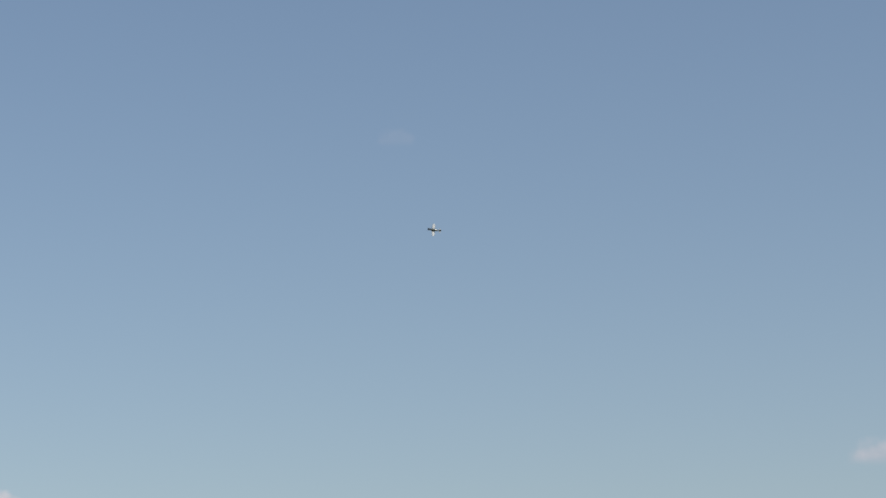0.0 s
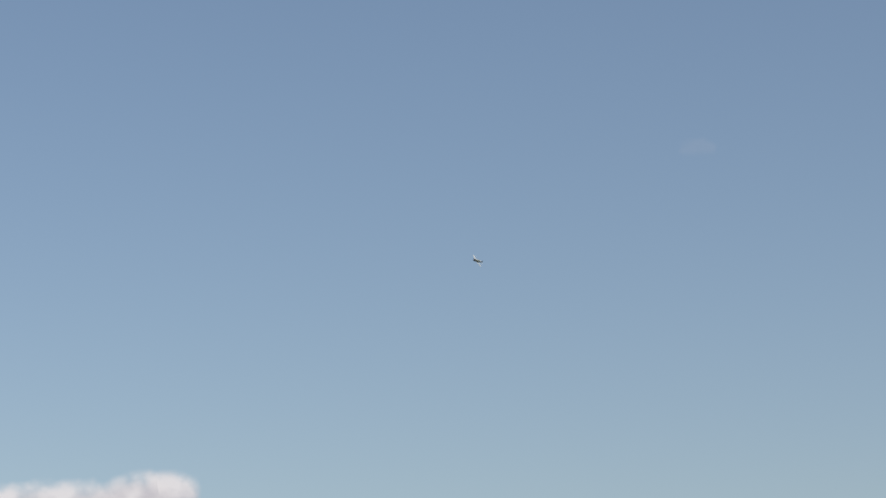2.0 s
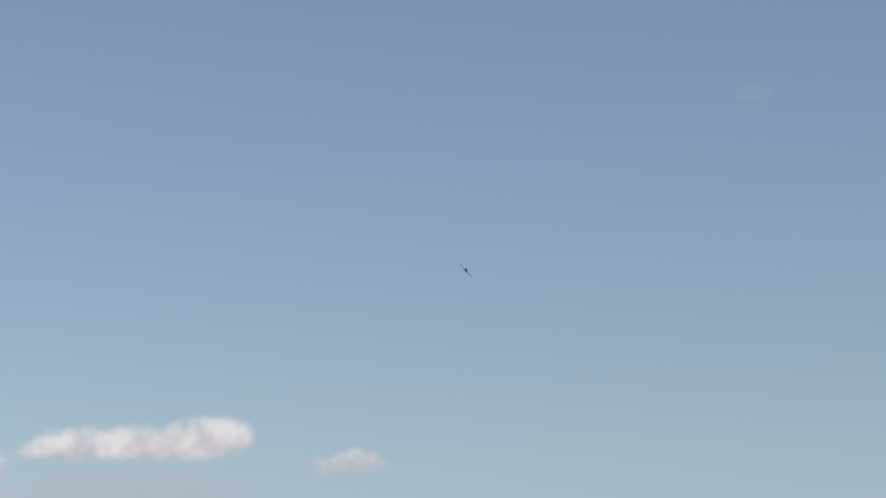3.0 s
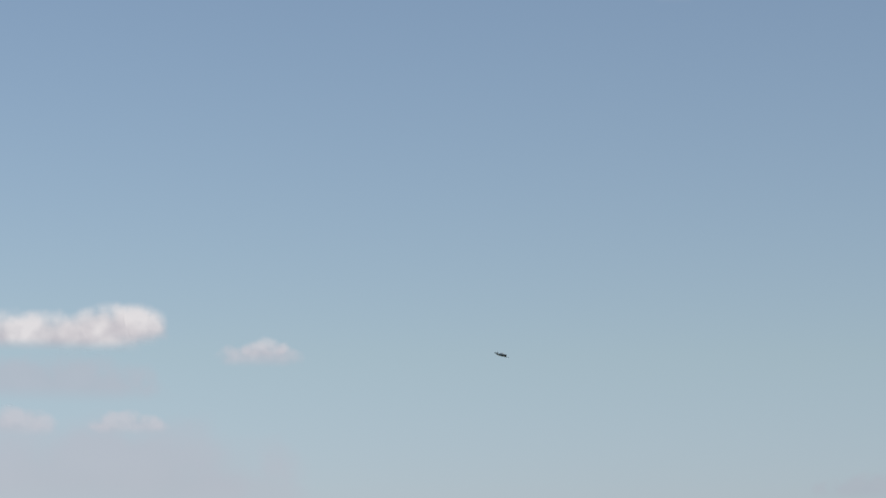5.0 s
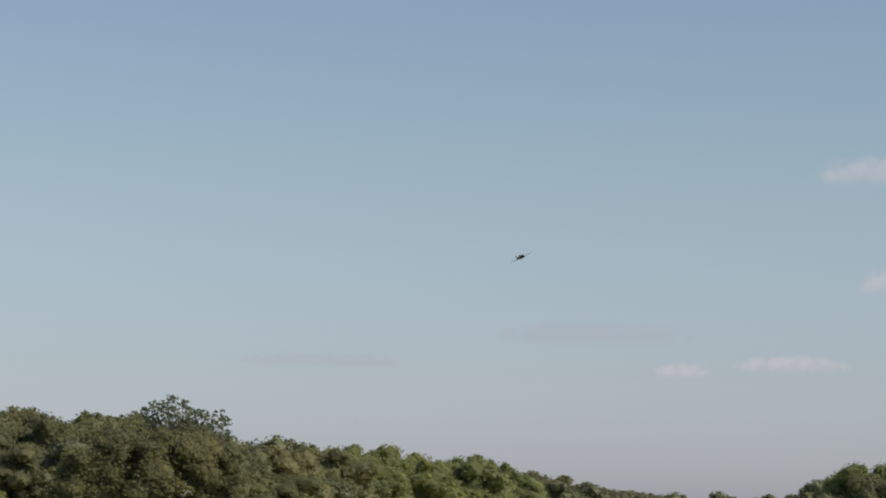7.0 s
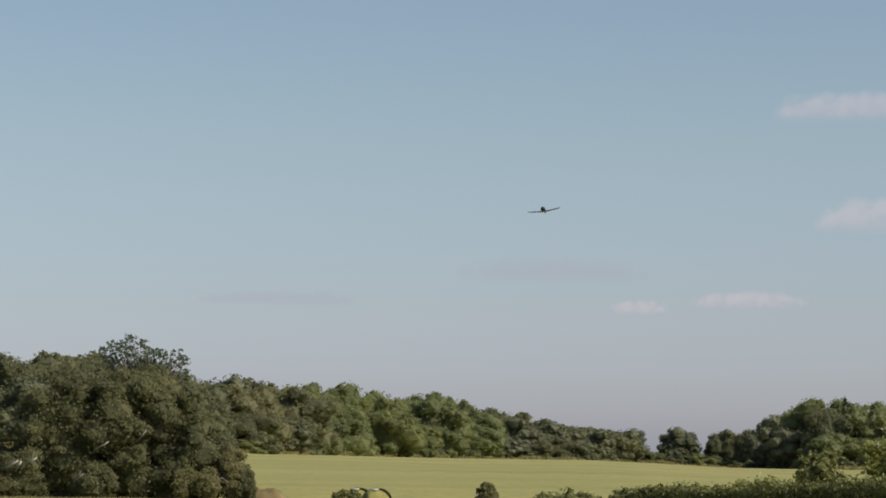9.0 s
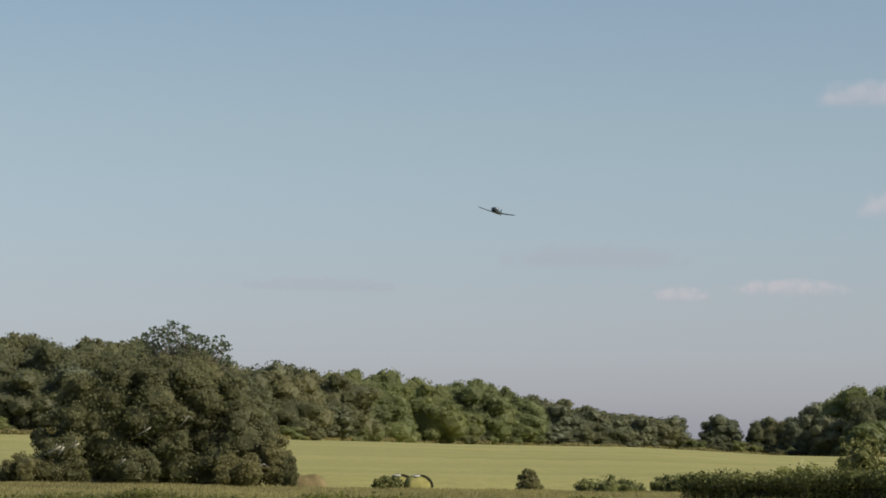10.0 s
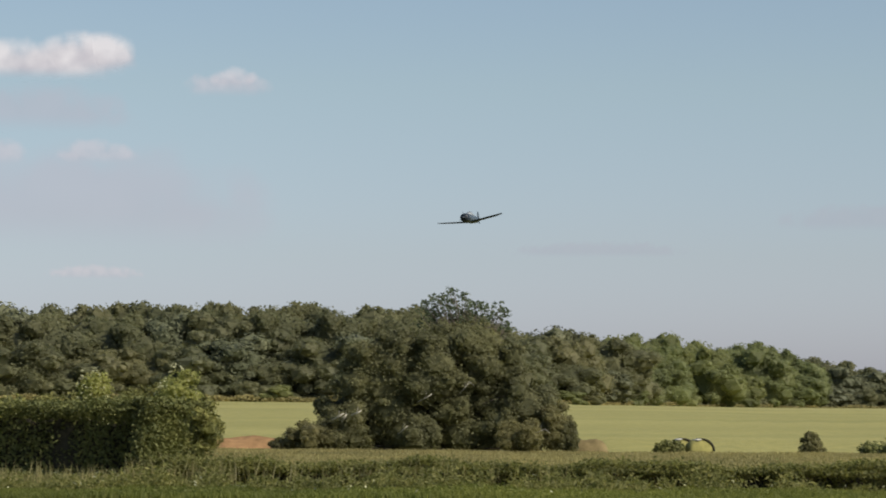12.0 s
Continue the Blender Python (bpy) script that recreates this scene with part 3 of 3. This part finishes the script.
def bale(az, d, turn, tip):
    """A sagged round bale, end on: straw-green body, a pale painted highlight on top and a dark crescent of wrap and
    painted shade down one shoulder.
    """
    root = new("round_bale")

    def at(a, r, y):
        return (math.cos(a) * 0.80 * r, y, 0.30 + math.sin(a) * 0.68 * r)

    rings = [[at(k * math.tau / 24, r, y) for k in range(24)] for y, r in ((-0.47, 0.02), (-0.47, 0.82), (-0.40, 0.95), (0.0, 0.98), (0.40, 0.95), (0.47, 0.8), (0.47, 0.02))]
    part("body", loft(rings), WRAP, root)

    def crescent(a0, a1, inner, outer):
        out = []
        for k in range(13):
            s, a = k / 12, radians(a0 + (a1 - a0) * k / 12)
            w = 0.25 + 0.75 * math.sin(math.pi * min(1.0, s * 0.9 + 0.1))
            lo = outer - (outer - inner) * w
            out.append([at(a, r, y) for r, y in ((lo, -0.52), (outer, -0.50), (outer, 0.3), (lo, 0.3))])
        return loft(out)

    part("shade_crescent", crescent(94, -6, 0.86, 1.03), SHADE_WRAP, root, "dark crescent of wrap and painted shade")
    part("highlight_strip", crescent(118, 90, 0.84, 0.99), HIGHLIGHT, root, "white highlight strip painted on the bale")
    x, y = spot(az, d)
    root.matrix_basis = pose(x, y, height(x, y) - 0.03, 0, tip, turn)
    tagged(root, "weathered straw-green round bale with painted dark edge and highlight", "bale")


def track():
    """The dry bare track along the near side of the verge."""
    v, f, n = [], [], 70
    for i in range(n):
        az = -24 + 50 * i / (n - 1)
        edge = max(62.3 - 0.45 * max(0.0, az + 3), 55.0) + 0.25 * math.sin(az * 1.9) + 0.15 * math.sin(az * 5.3)
        for d in (36.0, 40.0, 44.0, edge):
            x, y = spot(az, d)
            v.append((x, y, height(x, y) + 0.03))
        if i:
            a, b = 4 * i - 4, 4 * i
            f += [(a + k, b + k, b + k + 1, a + k + 1) for k in range(3)]
    tagged(mesh_object("track", v, f, DUST, smooth=True), "dry tan earth track along the grass verge", "track", kind="structure")


def dead_boughs():
    for az, z, long, lean, seed in ((-2.25, 1.9, 0.9, 40, 1), (-1.85, 2.2, 0.7, -35, 2), (-2.05, 1.8, 0.7, 65, 3), (-0.5, 3.0, 1.1, -40, 4), (0.35, 3.5, 1.2, 60, 5), (-0.9, 1.1, 0.9, 50, 6), (1.9, 1.2, 0.7, 30, 7)):
        rng = random.Random(seed)
        bm = bmesh.new()
        a = Vector((0, 0, 0))
        b = Vector((math.cos(radians(lean)) * long, -0.25, math.sin(radians(abs(lean))) * long * 0.7))
        thick = 1.0 if seed < 4 else 0.5
        limb(bm, a, b, 0.05 * thick, 0.035 * thick, 6)
        limb(bm, b, b + Vector((0.3 * rng.choice((-1, 1)), -0.1, -0.25)), 0.04 * thick, 0.02 * thick, 5)
        limb(bm, a.lerp(b, 0.5), a.lerp(b, 0.5) + Vector((0.1, -0.2, 0.35)), 0.03 * thick, 0.015 * thick, 5)
        ob = part("dead_bough", bm, DEADWOOD)
        x, y = spot(az, 166.6)
        ob.matrix_basis = pose(x, y + (0.6 if z > 2.5 else 0.15), z)
        tagged(ob, "bleached bare dead bough caught in the tree", "bough")


WRAP = plain("straw_bale", (0.26, 0.24, 0.085), 0.95, vary=0.2, scale=3)
# the bales' highlight and dark edge shade, put in as coloured strips
HIGHLIGHT = plain("painted_highlight", (0.42, 0.41, 0.34), 0.9, vary=0.2, scale=5)
SHADE_WRAP = plain("shaded_wrap_edge", (0.05, 0.045, 0.03), 1.0)
thicket()
bushes()
undergrowth()
margin()
track()
dead_boughs()
heap(-4.35, 173, 8.5, 5.0, 1.0, 1, EARTH, "low bank of bare reddish clay at the field margin")
heap(2.95, 173, 2.8, 2.4, 0.95, 2, TAN, "low mound of dry tan earth beside the tree")
bale(4.87, 169.6, 14, 0)
bale(5.25, 168.2, 18, 0)
hedge("overgrown_hedge", (-5.6, 75.5), (18, 71), (0.52, 0.58), 1.5, 60000, 87, "low overgrown hedge of nettles and bramble with dark hollows", LEAF_WEED, 0.1, 0.08, brow=0.7)
band("weed_bank", "nettles and docks along the foot of the low hedge", 69.2, 71.2, -12, 18, 17000, 0.5, 0.12, LEAF_WEED, 81, 0.3, True, 120)
band("rough_grass", "rough green grass and docks at the foot of the hedge", 69, 84, -13, -4.6, 40000, 0.26, 0.11, LEAF_WEED, 86, 0.5, True)
band("grass_stems", "seeding grass stems standing in the nettles", 71, 77, -11, 18, 2200, 0.85, 0.03, GRASS_DRY, 84, 0.25)
band("flower_heads", "scattered cream flower heads standing among the nettles", 63, 72, -11, 18, 70, 0.5, 0.09, FLOWER, 88, 0.3, True)
band("low_weeds", "low clumped weeds between the nettles and the grass", 63, 69.5, -11, 18, 36000, 0.17, 0.08, GRASS_GREEN, 85, 0.7, True)
band("mown_grass", "short bright green grass of the strip", 61.6, 69.5, -13, 0, 40000, 0.17, 0.04, GRASS_GREEN, 82, 0.2)
band("mown_grass", "short bright green grass beside the end of the track", 60.2, 69.5, 0, 18, 55000, 0.17, 0.04, GRASS_GREEN, 84, 0.2)
band("meadow_grass", "tall straw-coloured seeding meadow grass", 95, 168, -11, 18, 125000, 0.24, 0.045, GRASS_DRY, 83, 0.2)


# ---- the model aeroplane ----
GREY = plain("grey_green_paint", (0.052, 0.070, 0.084), 0.4, vary=0.08, scale=5)


def two_tone(name, top, under, rough):
    """Paint split by the way the skin faces on the airframe: pale above, dark below."""
    m, n, l, b = shader(name, rough)
    co = n.new("ShaderNodeTexCoord")
    sep = n.new("ShaderNodeSeparateXYZ")
    l.new(co.outputs["Normal"], sep.inputs[0])
    f = noise_tex(n, l, 6.0, co.outputs["Object"], 4.0)
    worn = ramp(n, l, f, [(0.3, (0.9, 0.9, 0.9)), (0.7, (1.0, 1.0, 1.0))])
    l.new(mixed(n, l, 1.0, ramp(n, l, sep.outputs["Z"], [(0.84, under), (0.90, top)]), worn, "MULTIPLY"), b.inputs["Base Color"])
    return m


WINGS = two_tone("pale_above_dark_below", (0.38, 0.41, 0.43), (0.010, 0.028, 0.045), 0.6)
BLACK = plain("black_cowling", (0.008, 0.015, 0.024), 0.5)
# opaque pale colour paints in canopy glare and the sunlit fuselage top
GLASS = plain("pale_canopy", (0.25, 0.275, 0.285), 0.2)


def oval(y, z, rx, rz, k=20):
    return [(math.cos(i * math.tau / k) * rx, y, z + math.sin(i * math.tau / k) * rz) for i in range(k)]


def foil(at, lead, chord, thick, up=(0, 0, 1), k=9):
    """A wing section at a point of the span: leading edge y, chord, thickness, thickness direction."""
    ring, upv = [], Vector(up)
    for i in range(2 * k):
        s = i / k if i < k else 2 - i / k
        y = lead - chord * s
        t = thick * (1.5 * math.sqrt(max(s, 0.0)) * (1 - s) + 0.02) * (1 if i < k else -0.8)
        ring.append(Vector((at[0], y, at[2])) + upv * t)
    return ring


def aeroplane():
    root = new("model_aeroplane")
    tagged(root, "radio-controlled grey radial-engined fighter aeroplane in flight", "model aeroplane")
    part("fuselage", loft([oval(0.55, 0, 0.135, 0.13), oval(0.3, 0.01, 0.135, 0.14), oval(0.0, 0.01, 0.125, 0.145), oval(-0.35, 0.02, 0.095, 0.12), oval(-0.75, 0.035, 0.055, 0.085), oval(-0.98, 0.045, 0.018, 0.04)]), GREY, root)
    part("cowling", loft([oval(0.79, 0, 0.105, 0.105), oval(0.76, 0, 0.128, 0.128), oval(0.66, 0, 0.14, 0.14), oval(0.53, 0, 0.138, 0.136)]), BLACK, root, "black round engine cowling")
    part("spinner", loft([oval(0.90, 0, 0.008, 0.008), oval(0.86, 0, 0.035, 0.035), oval(0.78, 0, 0.055, 0.055)]), BLACK, root)
    canopy = part("canopy", loft([oval(0.36, 0.11, 0.05, 0.03), oval(0.2, 0.14, 0.085, 0.085), oval(0.0, 0.15, 0.088, 0.09), oval(-0.3, 0.12, 0.06, 0.075), oval(-0.62, 0.09, 0.025, 0.045)]), GLASS, root, "pale glossy canopy")
    part("canopy_rail", loft([oval(0.11, 0.148, 0.09, 0.092), oval(0.085, 0.15, 0.09, 0.093)]), GREY, canopy)
    for sx in (1, -1):
        rise_at = lambda x: -0.10 + x * 0.115
        tip = [foil((sx * x, 0, rise_at(x)), 0.30 - x * 0.12, c, c * 0.095) for x, c in ((0.08, 0.46), (0.5, 0.39), (0.88, 0.31), (1.01, 0.24), (1.06, 0.13))]
        wing = part("wing", loft(tip), WINGS, root, "pale upper skin, dark underside")
        part("aileron", loft([foil((sx * x, 0, rise_at(x) + 0.004), -0.11 + (x - 0.55) * 0.1, 0.075, 0.02) for x in (0.55, 0.9)]), WINGS, wing)
        part("tailplane", loft([foil((sx * x, 0, 0.07), -0.72 - x * 0.12, c, c * 0.06) for x, c in ((0.02, 0.25), (0.25, 0.19), (0.34, 0.10))]), WINGS, root)
    part("fin", loft([foil((0, 0, z), y, c, c * 0.05, (1, 0, 0)) for z, y, c in ((0.05, -0.66, 0.34), (0.18, -0.76, 0.25), (0.28, -0.84, 0.15), (0.31, -0.87, 0.09))]), GREY, root)
    bm = bmesh.new()
    limb(bm, (0, -0.9, 0.02), (0, -0.94, -0.05), 0.008, 0.006)
    limb(bm, (0, -0.95, -0.055), (0, -0.93, -0.055), 0.018, 0.018, 10)
    part("tail_wheel", bm, BLACK, root)
    prop = new("propeller")
    prop.parent = root
    for k in range(3):
        a = k * math.tau / 3
        blade = [foil((0.0, 0, z), 0.012, c, c * 0.25, (0.5, 0.0, 0.0)) for z, c in ((0.04, 0.03), (0.14, 0.042), (0.22, 0.02))]
        b = part("blade", loft(blade), BLACK, prop)
        b.rotation_euler = (0, a, 0)
    return root, prop


plane, propeller = aeroplane()


# ---- clouds, far off ----
def cloud_material(name, bright, dim, solid, foot=(-0.48, 0.1)):
    m, n, l, b = shader(name)
    co = n.new("ShaderNodeTexCoord").outputs["Object"]
    info = n.new("ShaderNodeObjectInfo")
    shift = n.new("ShaderNodeVectorMath")
    shift.operation = "MULTIPLY_ADD"
    l.new(info.outputs["Random"], shift.inputs[0])
    shift.inputs[1].default_value = (40, 40, 40)
    l.new(co, shift.inputs[2])
    puff = noise_tex(n, l, 1.1, shift.outputs[0], 3.0, 0.42)
    # falls off towards the bank's ends and rim
    gen = n.new("ShaderNodeSeparateXYZ")
    l.new(n.new("ShaderNodeTexCoord").outputs["Generated"], gen.inputs[0])
    sums = []
    for socket, power, span, start in (("X", 2.4, 2.0, -1.0), ("Z", 2.0, 1.5, -0.5)):
        one = n.new("ShaderNodeMath")
        one.operation = "MULTIPLY_ADD"
        one.inputs[1].default_value, one.inputs[2].default_value = span, start
        l.new(gen.outputs[socket], one.inputs[0])
        pos = n.new("ShaderNodeMath")
        pos.operation = "ABSOLUTE"
        l.new(one.outputs[0], pos.inputs[0])
        pw = n.new("ShaderNodeMath")
        pw.operation = "POWER"
        pw.inputs[1].default_value = power
        l.new(pos.outputs[0], pw.inputs[0])
        sums.append((one, pw))
    ln = n.new("ShaderNodeMath")
    ln.operation = "ADD"
    l.new(sums[0][1].outputs[0], ln.inputs[0])
    l.new(sums[1][1].outputs[0], ln.inputs[1])
    level = sums[1][0].outputs[0]
    edge = n.new("ShaderNodeMath")
    edge.operation = "MULTIPLY_ADD"
    l.new(puff, edge.inputs[0])
    edge.inputs[1].default_value = 1.1
    neg = n.new("ShaderNodeMath")
    neg.operation = "SUBTRACT"
    neg.inputs[0].default_value = 0.36
    l.new(ln.outputs[0], neg.inputs[1])
    l.new(neg.outputs[0], edge.inputs[2])
    a = n.new("ShaderNodeMapRange")
    a.interpolation_type = "SMOOTHSTEP"
    a.inputs["From Min"].default_value, a.inputs["From Max"].default_value = 0.0, 0.75
    a.inputs["To Max"].default_value = solid
    l.new(edge.outputs[0], a.inputs["Value"])
    base = n.new("ShaderNodeMapRange")
    base.interpolation_type = "SMOOTHSTEP"
    base.inputs["From Min"].default_value, base.inputs["From Max"].default_value = foot
    l.new(level, base.inputs["Value"])
    cover = n.new("ShaderNodeMath")
    cover.operation = "MULTIPLY"
    l.new(a.outputs[0], cover.inputs[0])
    l.new(base.outputs[0], cover.inputs[1])
    # sunlit tops and grey bases are painted into the emission colour by height
    tone = n.new("ShaderNodeMath")
    tone.operation = "MULTIPLY_ADD"
    l.new(level, tone.inputs[0])
    tone.inputs[1].default_value = 0.45
    l.new(puff, tone.inputs[2])
    e = n.new("ShaderNodeEmission")
    l.new(ramp(n, l, tone.outputs[0], [(0.35, dim), (0.75, bright)]), e.inputs["Color"])
    t = n.new("ShaderNodeBsdfTransparent")
    mx = n.new("ShaderNodeMixShader")
    l.new(cover.outputs[0], mx.inputs[0])
    l.new(t.outputs[0], mx.inputs[1])
    l.new(e.outputs[0], mx.inputs[2])
    l.new(mx.outputs[0], n["Material Output"].inputs["Surface"])
    return m


CUMULUS = cloud_material("glowing_cumulus", (0.71, 0.68, 0.69), (0.47, 0.45, 0.49), 0.92, (-0.3, 0.15))
PUFF = cloud_material("soft_cumulus_puff", (0.68, 0.63, 0.65), (0.50, 0.47, 0.52), 0.42, (-0.45, 0.05))
PINK = cloud_material("pinkish_cloud", (0.63, 0.55, 0.58), (0.48, 0.45, 0.50), 0.38)
WISP = cloud_material("faint_wisp", (0.42, 0.43, 0.50), (0.38, 0.40, 0.47), 0.10)
HAZE = cloud_material("thin_mauve_haze", (0.45, 0.42, 0.48), (0.42, 0.40, 0.46), 0.42)
GREYISH = cloud_material("thin_grey_cloud", (0.385, 0.395, 0.455), (0.365, 0.38, 0.445), 0.4)


def cloud(az, el, wide, tall, mat, label):
    """A far cloud: a shallow curved sheet that glows by itself, its width and height in degrees."""
    d = 4300.0
    v, f, k = [], [], 13
    for j in range(k):
        for i in range(k):
            x, z = -1 + 2 * i / (k - 1), -1 + 2 * j / (k - 1)
            v.append((x * wide / tall, 0.25 * (x * x + z * z), z))
    for j in range(k - 1):
        for i in range(k - 1):
            f.append((j * k + i, j * k + i + 1, (j + 1) * k + i + 1, (j + 1) * k + i))
    ob = mesh_object("cloud", v, f, mat, smooth=True)
    ob.matrix_basis = Matrix.LocRotScale(EYE + bearing(az, el) * d, Euler((radians(el), 0, -radians(az))), Vector((d * radians(tall) / 2,) * 3))
    ob.visible_shadow = False
    return tagged(ob, label, "cloud", kind="structure")


cloud(-9.1, 7.3, 5.0, 1.1, CUMULUS, "white glowing cumulus bank, sunlit top and grey base painted in")
cloud(-7.55, 7.45, 2.3, 1.15, CUMULUS, "white glowing cumulus head, sunlit top and grey base painted in")
cloud(-6.95, 7.5, 1.5, 1.0, CUMULUS, "bright rounded head of the cumulus bank")
cloud(-12.6, 7.0, 3.0, 0.9, CUMULUS, "white glowing cumulus bank, sunlit top and grey base painted in")
cloud(-4.32, 7.06, 1.15, 0.52, PUFF, "small white cumulus puff")
cloud(-4.45, 6.92, 2.0, 0.6, PINK, "small pinkish cumulus puff")
cloud(-9.0, 6.4, 6.0, 1.2, HAZE, "thin grey-mauve haze below the cumulus")
cloud(-7.5, 4.6, 9.0, 2.6, HAZE, "broad thin mauve haze bank")
cloud(-7.1, 5.5, 1.8, 0.6, PINK, "faint pink cloud streak")
cloud(-9.3, 5.5, 1.8, 0.7, PINK, "faint pink cloud streak")
cloud(-7.1, 3.05, 2.2, 0.35, PINK, "faint pink cloud streak")
cloud(14.9, 7.6, 3.6, 0.75, PINK, "long pink-white cloud streak")
cloud(15.6, 5.4, 3.2, 0.9, PINK, "pink-white ragged cloud")
cloud(8.8, 4.25, 4.4, 0.7, GREYISH, "thin grey-mauve cloud streak")
cloud(10.6, 3.5, 1.4, 0.4, PINK, "small pink cloud streak")
cloud(12.8, 3.65, 2.6, 0.45, PINK, "long pink cloud streak")
cloud(3.2, 3.6, 4.0, 0.4, GREYISH, "thin grey-mauve cloud streak")
cloud(4.16, 14.3, 0.9, 0.45, WISP, "faint wisp of high cloud")

# ---- what moves ----
# seconds, azimuth, elevation, distance, heading, pitch, bank to the right
FLIGHT = [
    (0.0, 4.92, 12.39, 385, -95, 9, -66),
    (0.5, 3.42, 12.62, 383, -100, 6, -66),
    (1.0, 1.91, 12.57, 379, -110, 1, -58),
    (1.5, 0.62, 12.41, 372, -127, 2, -46),
    (2.0, -0.54, 12.12, 362, -147, 2, -56),
    (2.5, -1.38, 11.63, 351, -164, 2, -48),
    (3.0, -1.96, 10.85, 340, -180, 3, -50),
    (3.2, -2.03, 10.44, 336, -186, 2, -53),
    (4.0, -1.35, 8.70, 322, -203, -6, -36),
    (4.8, 0.06, 7.18, 308, -216, -12, -16),
    (5.0, 0.55, 6.94, 303, -216, -10, -12),
    (5.5, 2.02, 6.51, 289, -214, -3, 3),
    (6.0, 3.93, 6.24, 272, -207, 1, 15),
    (6.5, 5.59, 6.24, 254, -200, 4, 25),
    (7.0, 7.26, 5.77, 237, -190, 4, 27),
    (7.2, 7.81, 5.66, 230, -188, 4, 26),
    (8.0, 9.05, 5.50, 207, -178, 2, 21),
    (8.8, 8.84, 5.43, 184, -168, 3, 14),
    (9.0, 8.62, 5.47, 179, -165, 3, 8),
    (9.5, 7.81, 5.47, 166, -163, 3, -8),
    (10.0, 6.79, 5.15, 152, -160, 4, -13),
    (10.5, 5.77, 4.51, 136, -160, 4, -7),
    (11.0, 4.53, 4.40, 119, -162, 3.5, -1),
    (11.5, 2.98, 4.40, 103, -163, 2.5, 4),
    (12.0, 0.57, 4.20, 88, -163, 0, 8),
]


def motions():
    rows = []
    for t, az, el, d, heading, pitch, bank in FLIGHT:
        m = pose(0, 0, 0, 0, 0, -heading) @ pose(0, 0, 0, pitch, 0, 0) @ pose(0, 0, 0, 0, bank, 0)
        rows.append((t, Matrix.Translation(EYE + bearing(az, el) * d) @ m))
    walk(plane, rows)
    spin = []
    for k in range(121):
        spin.append((k / 10, pose(0, 0.82, 0, 0, 80 * k, 0)))
    walk(propeller, spin)


motions()
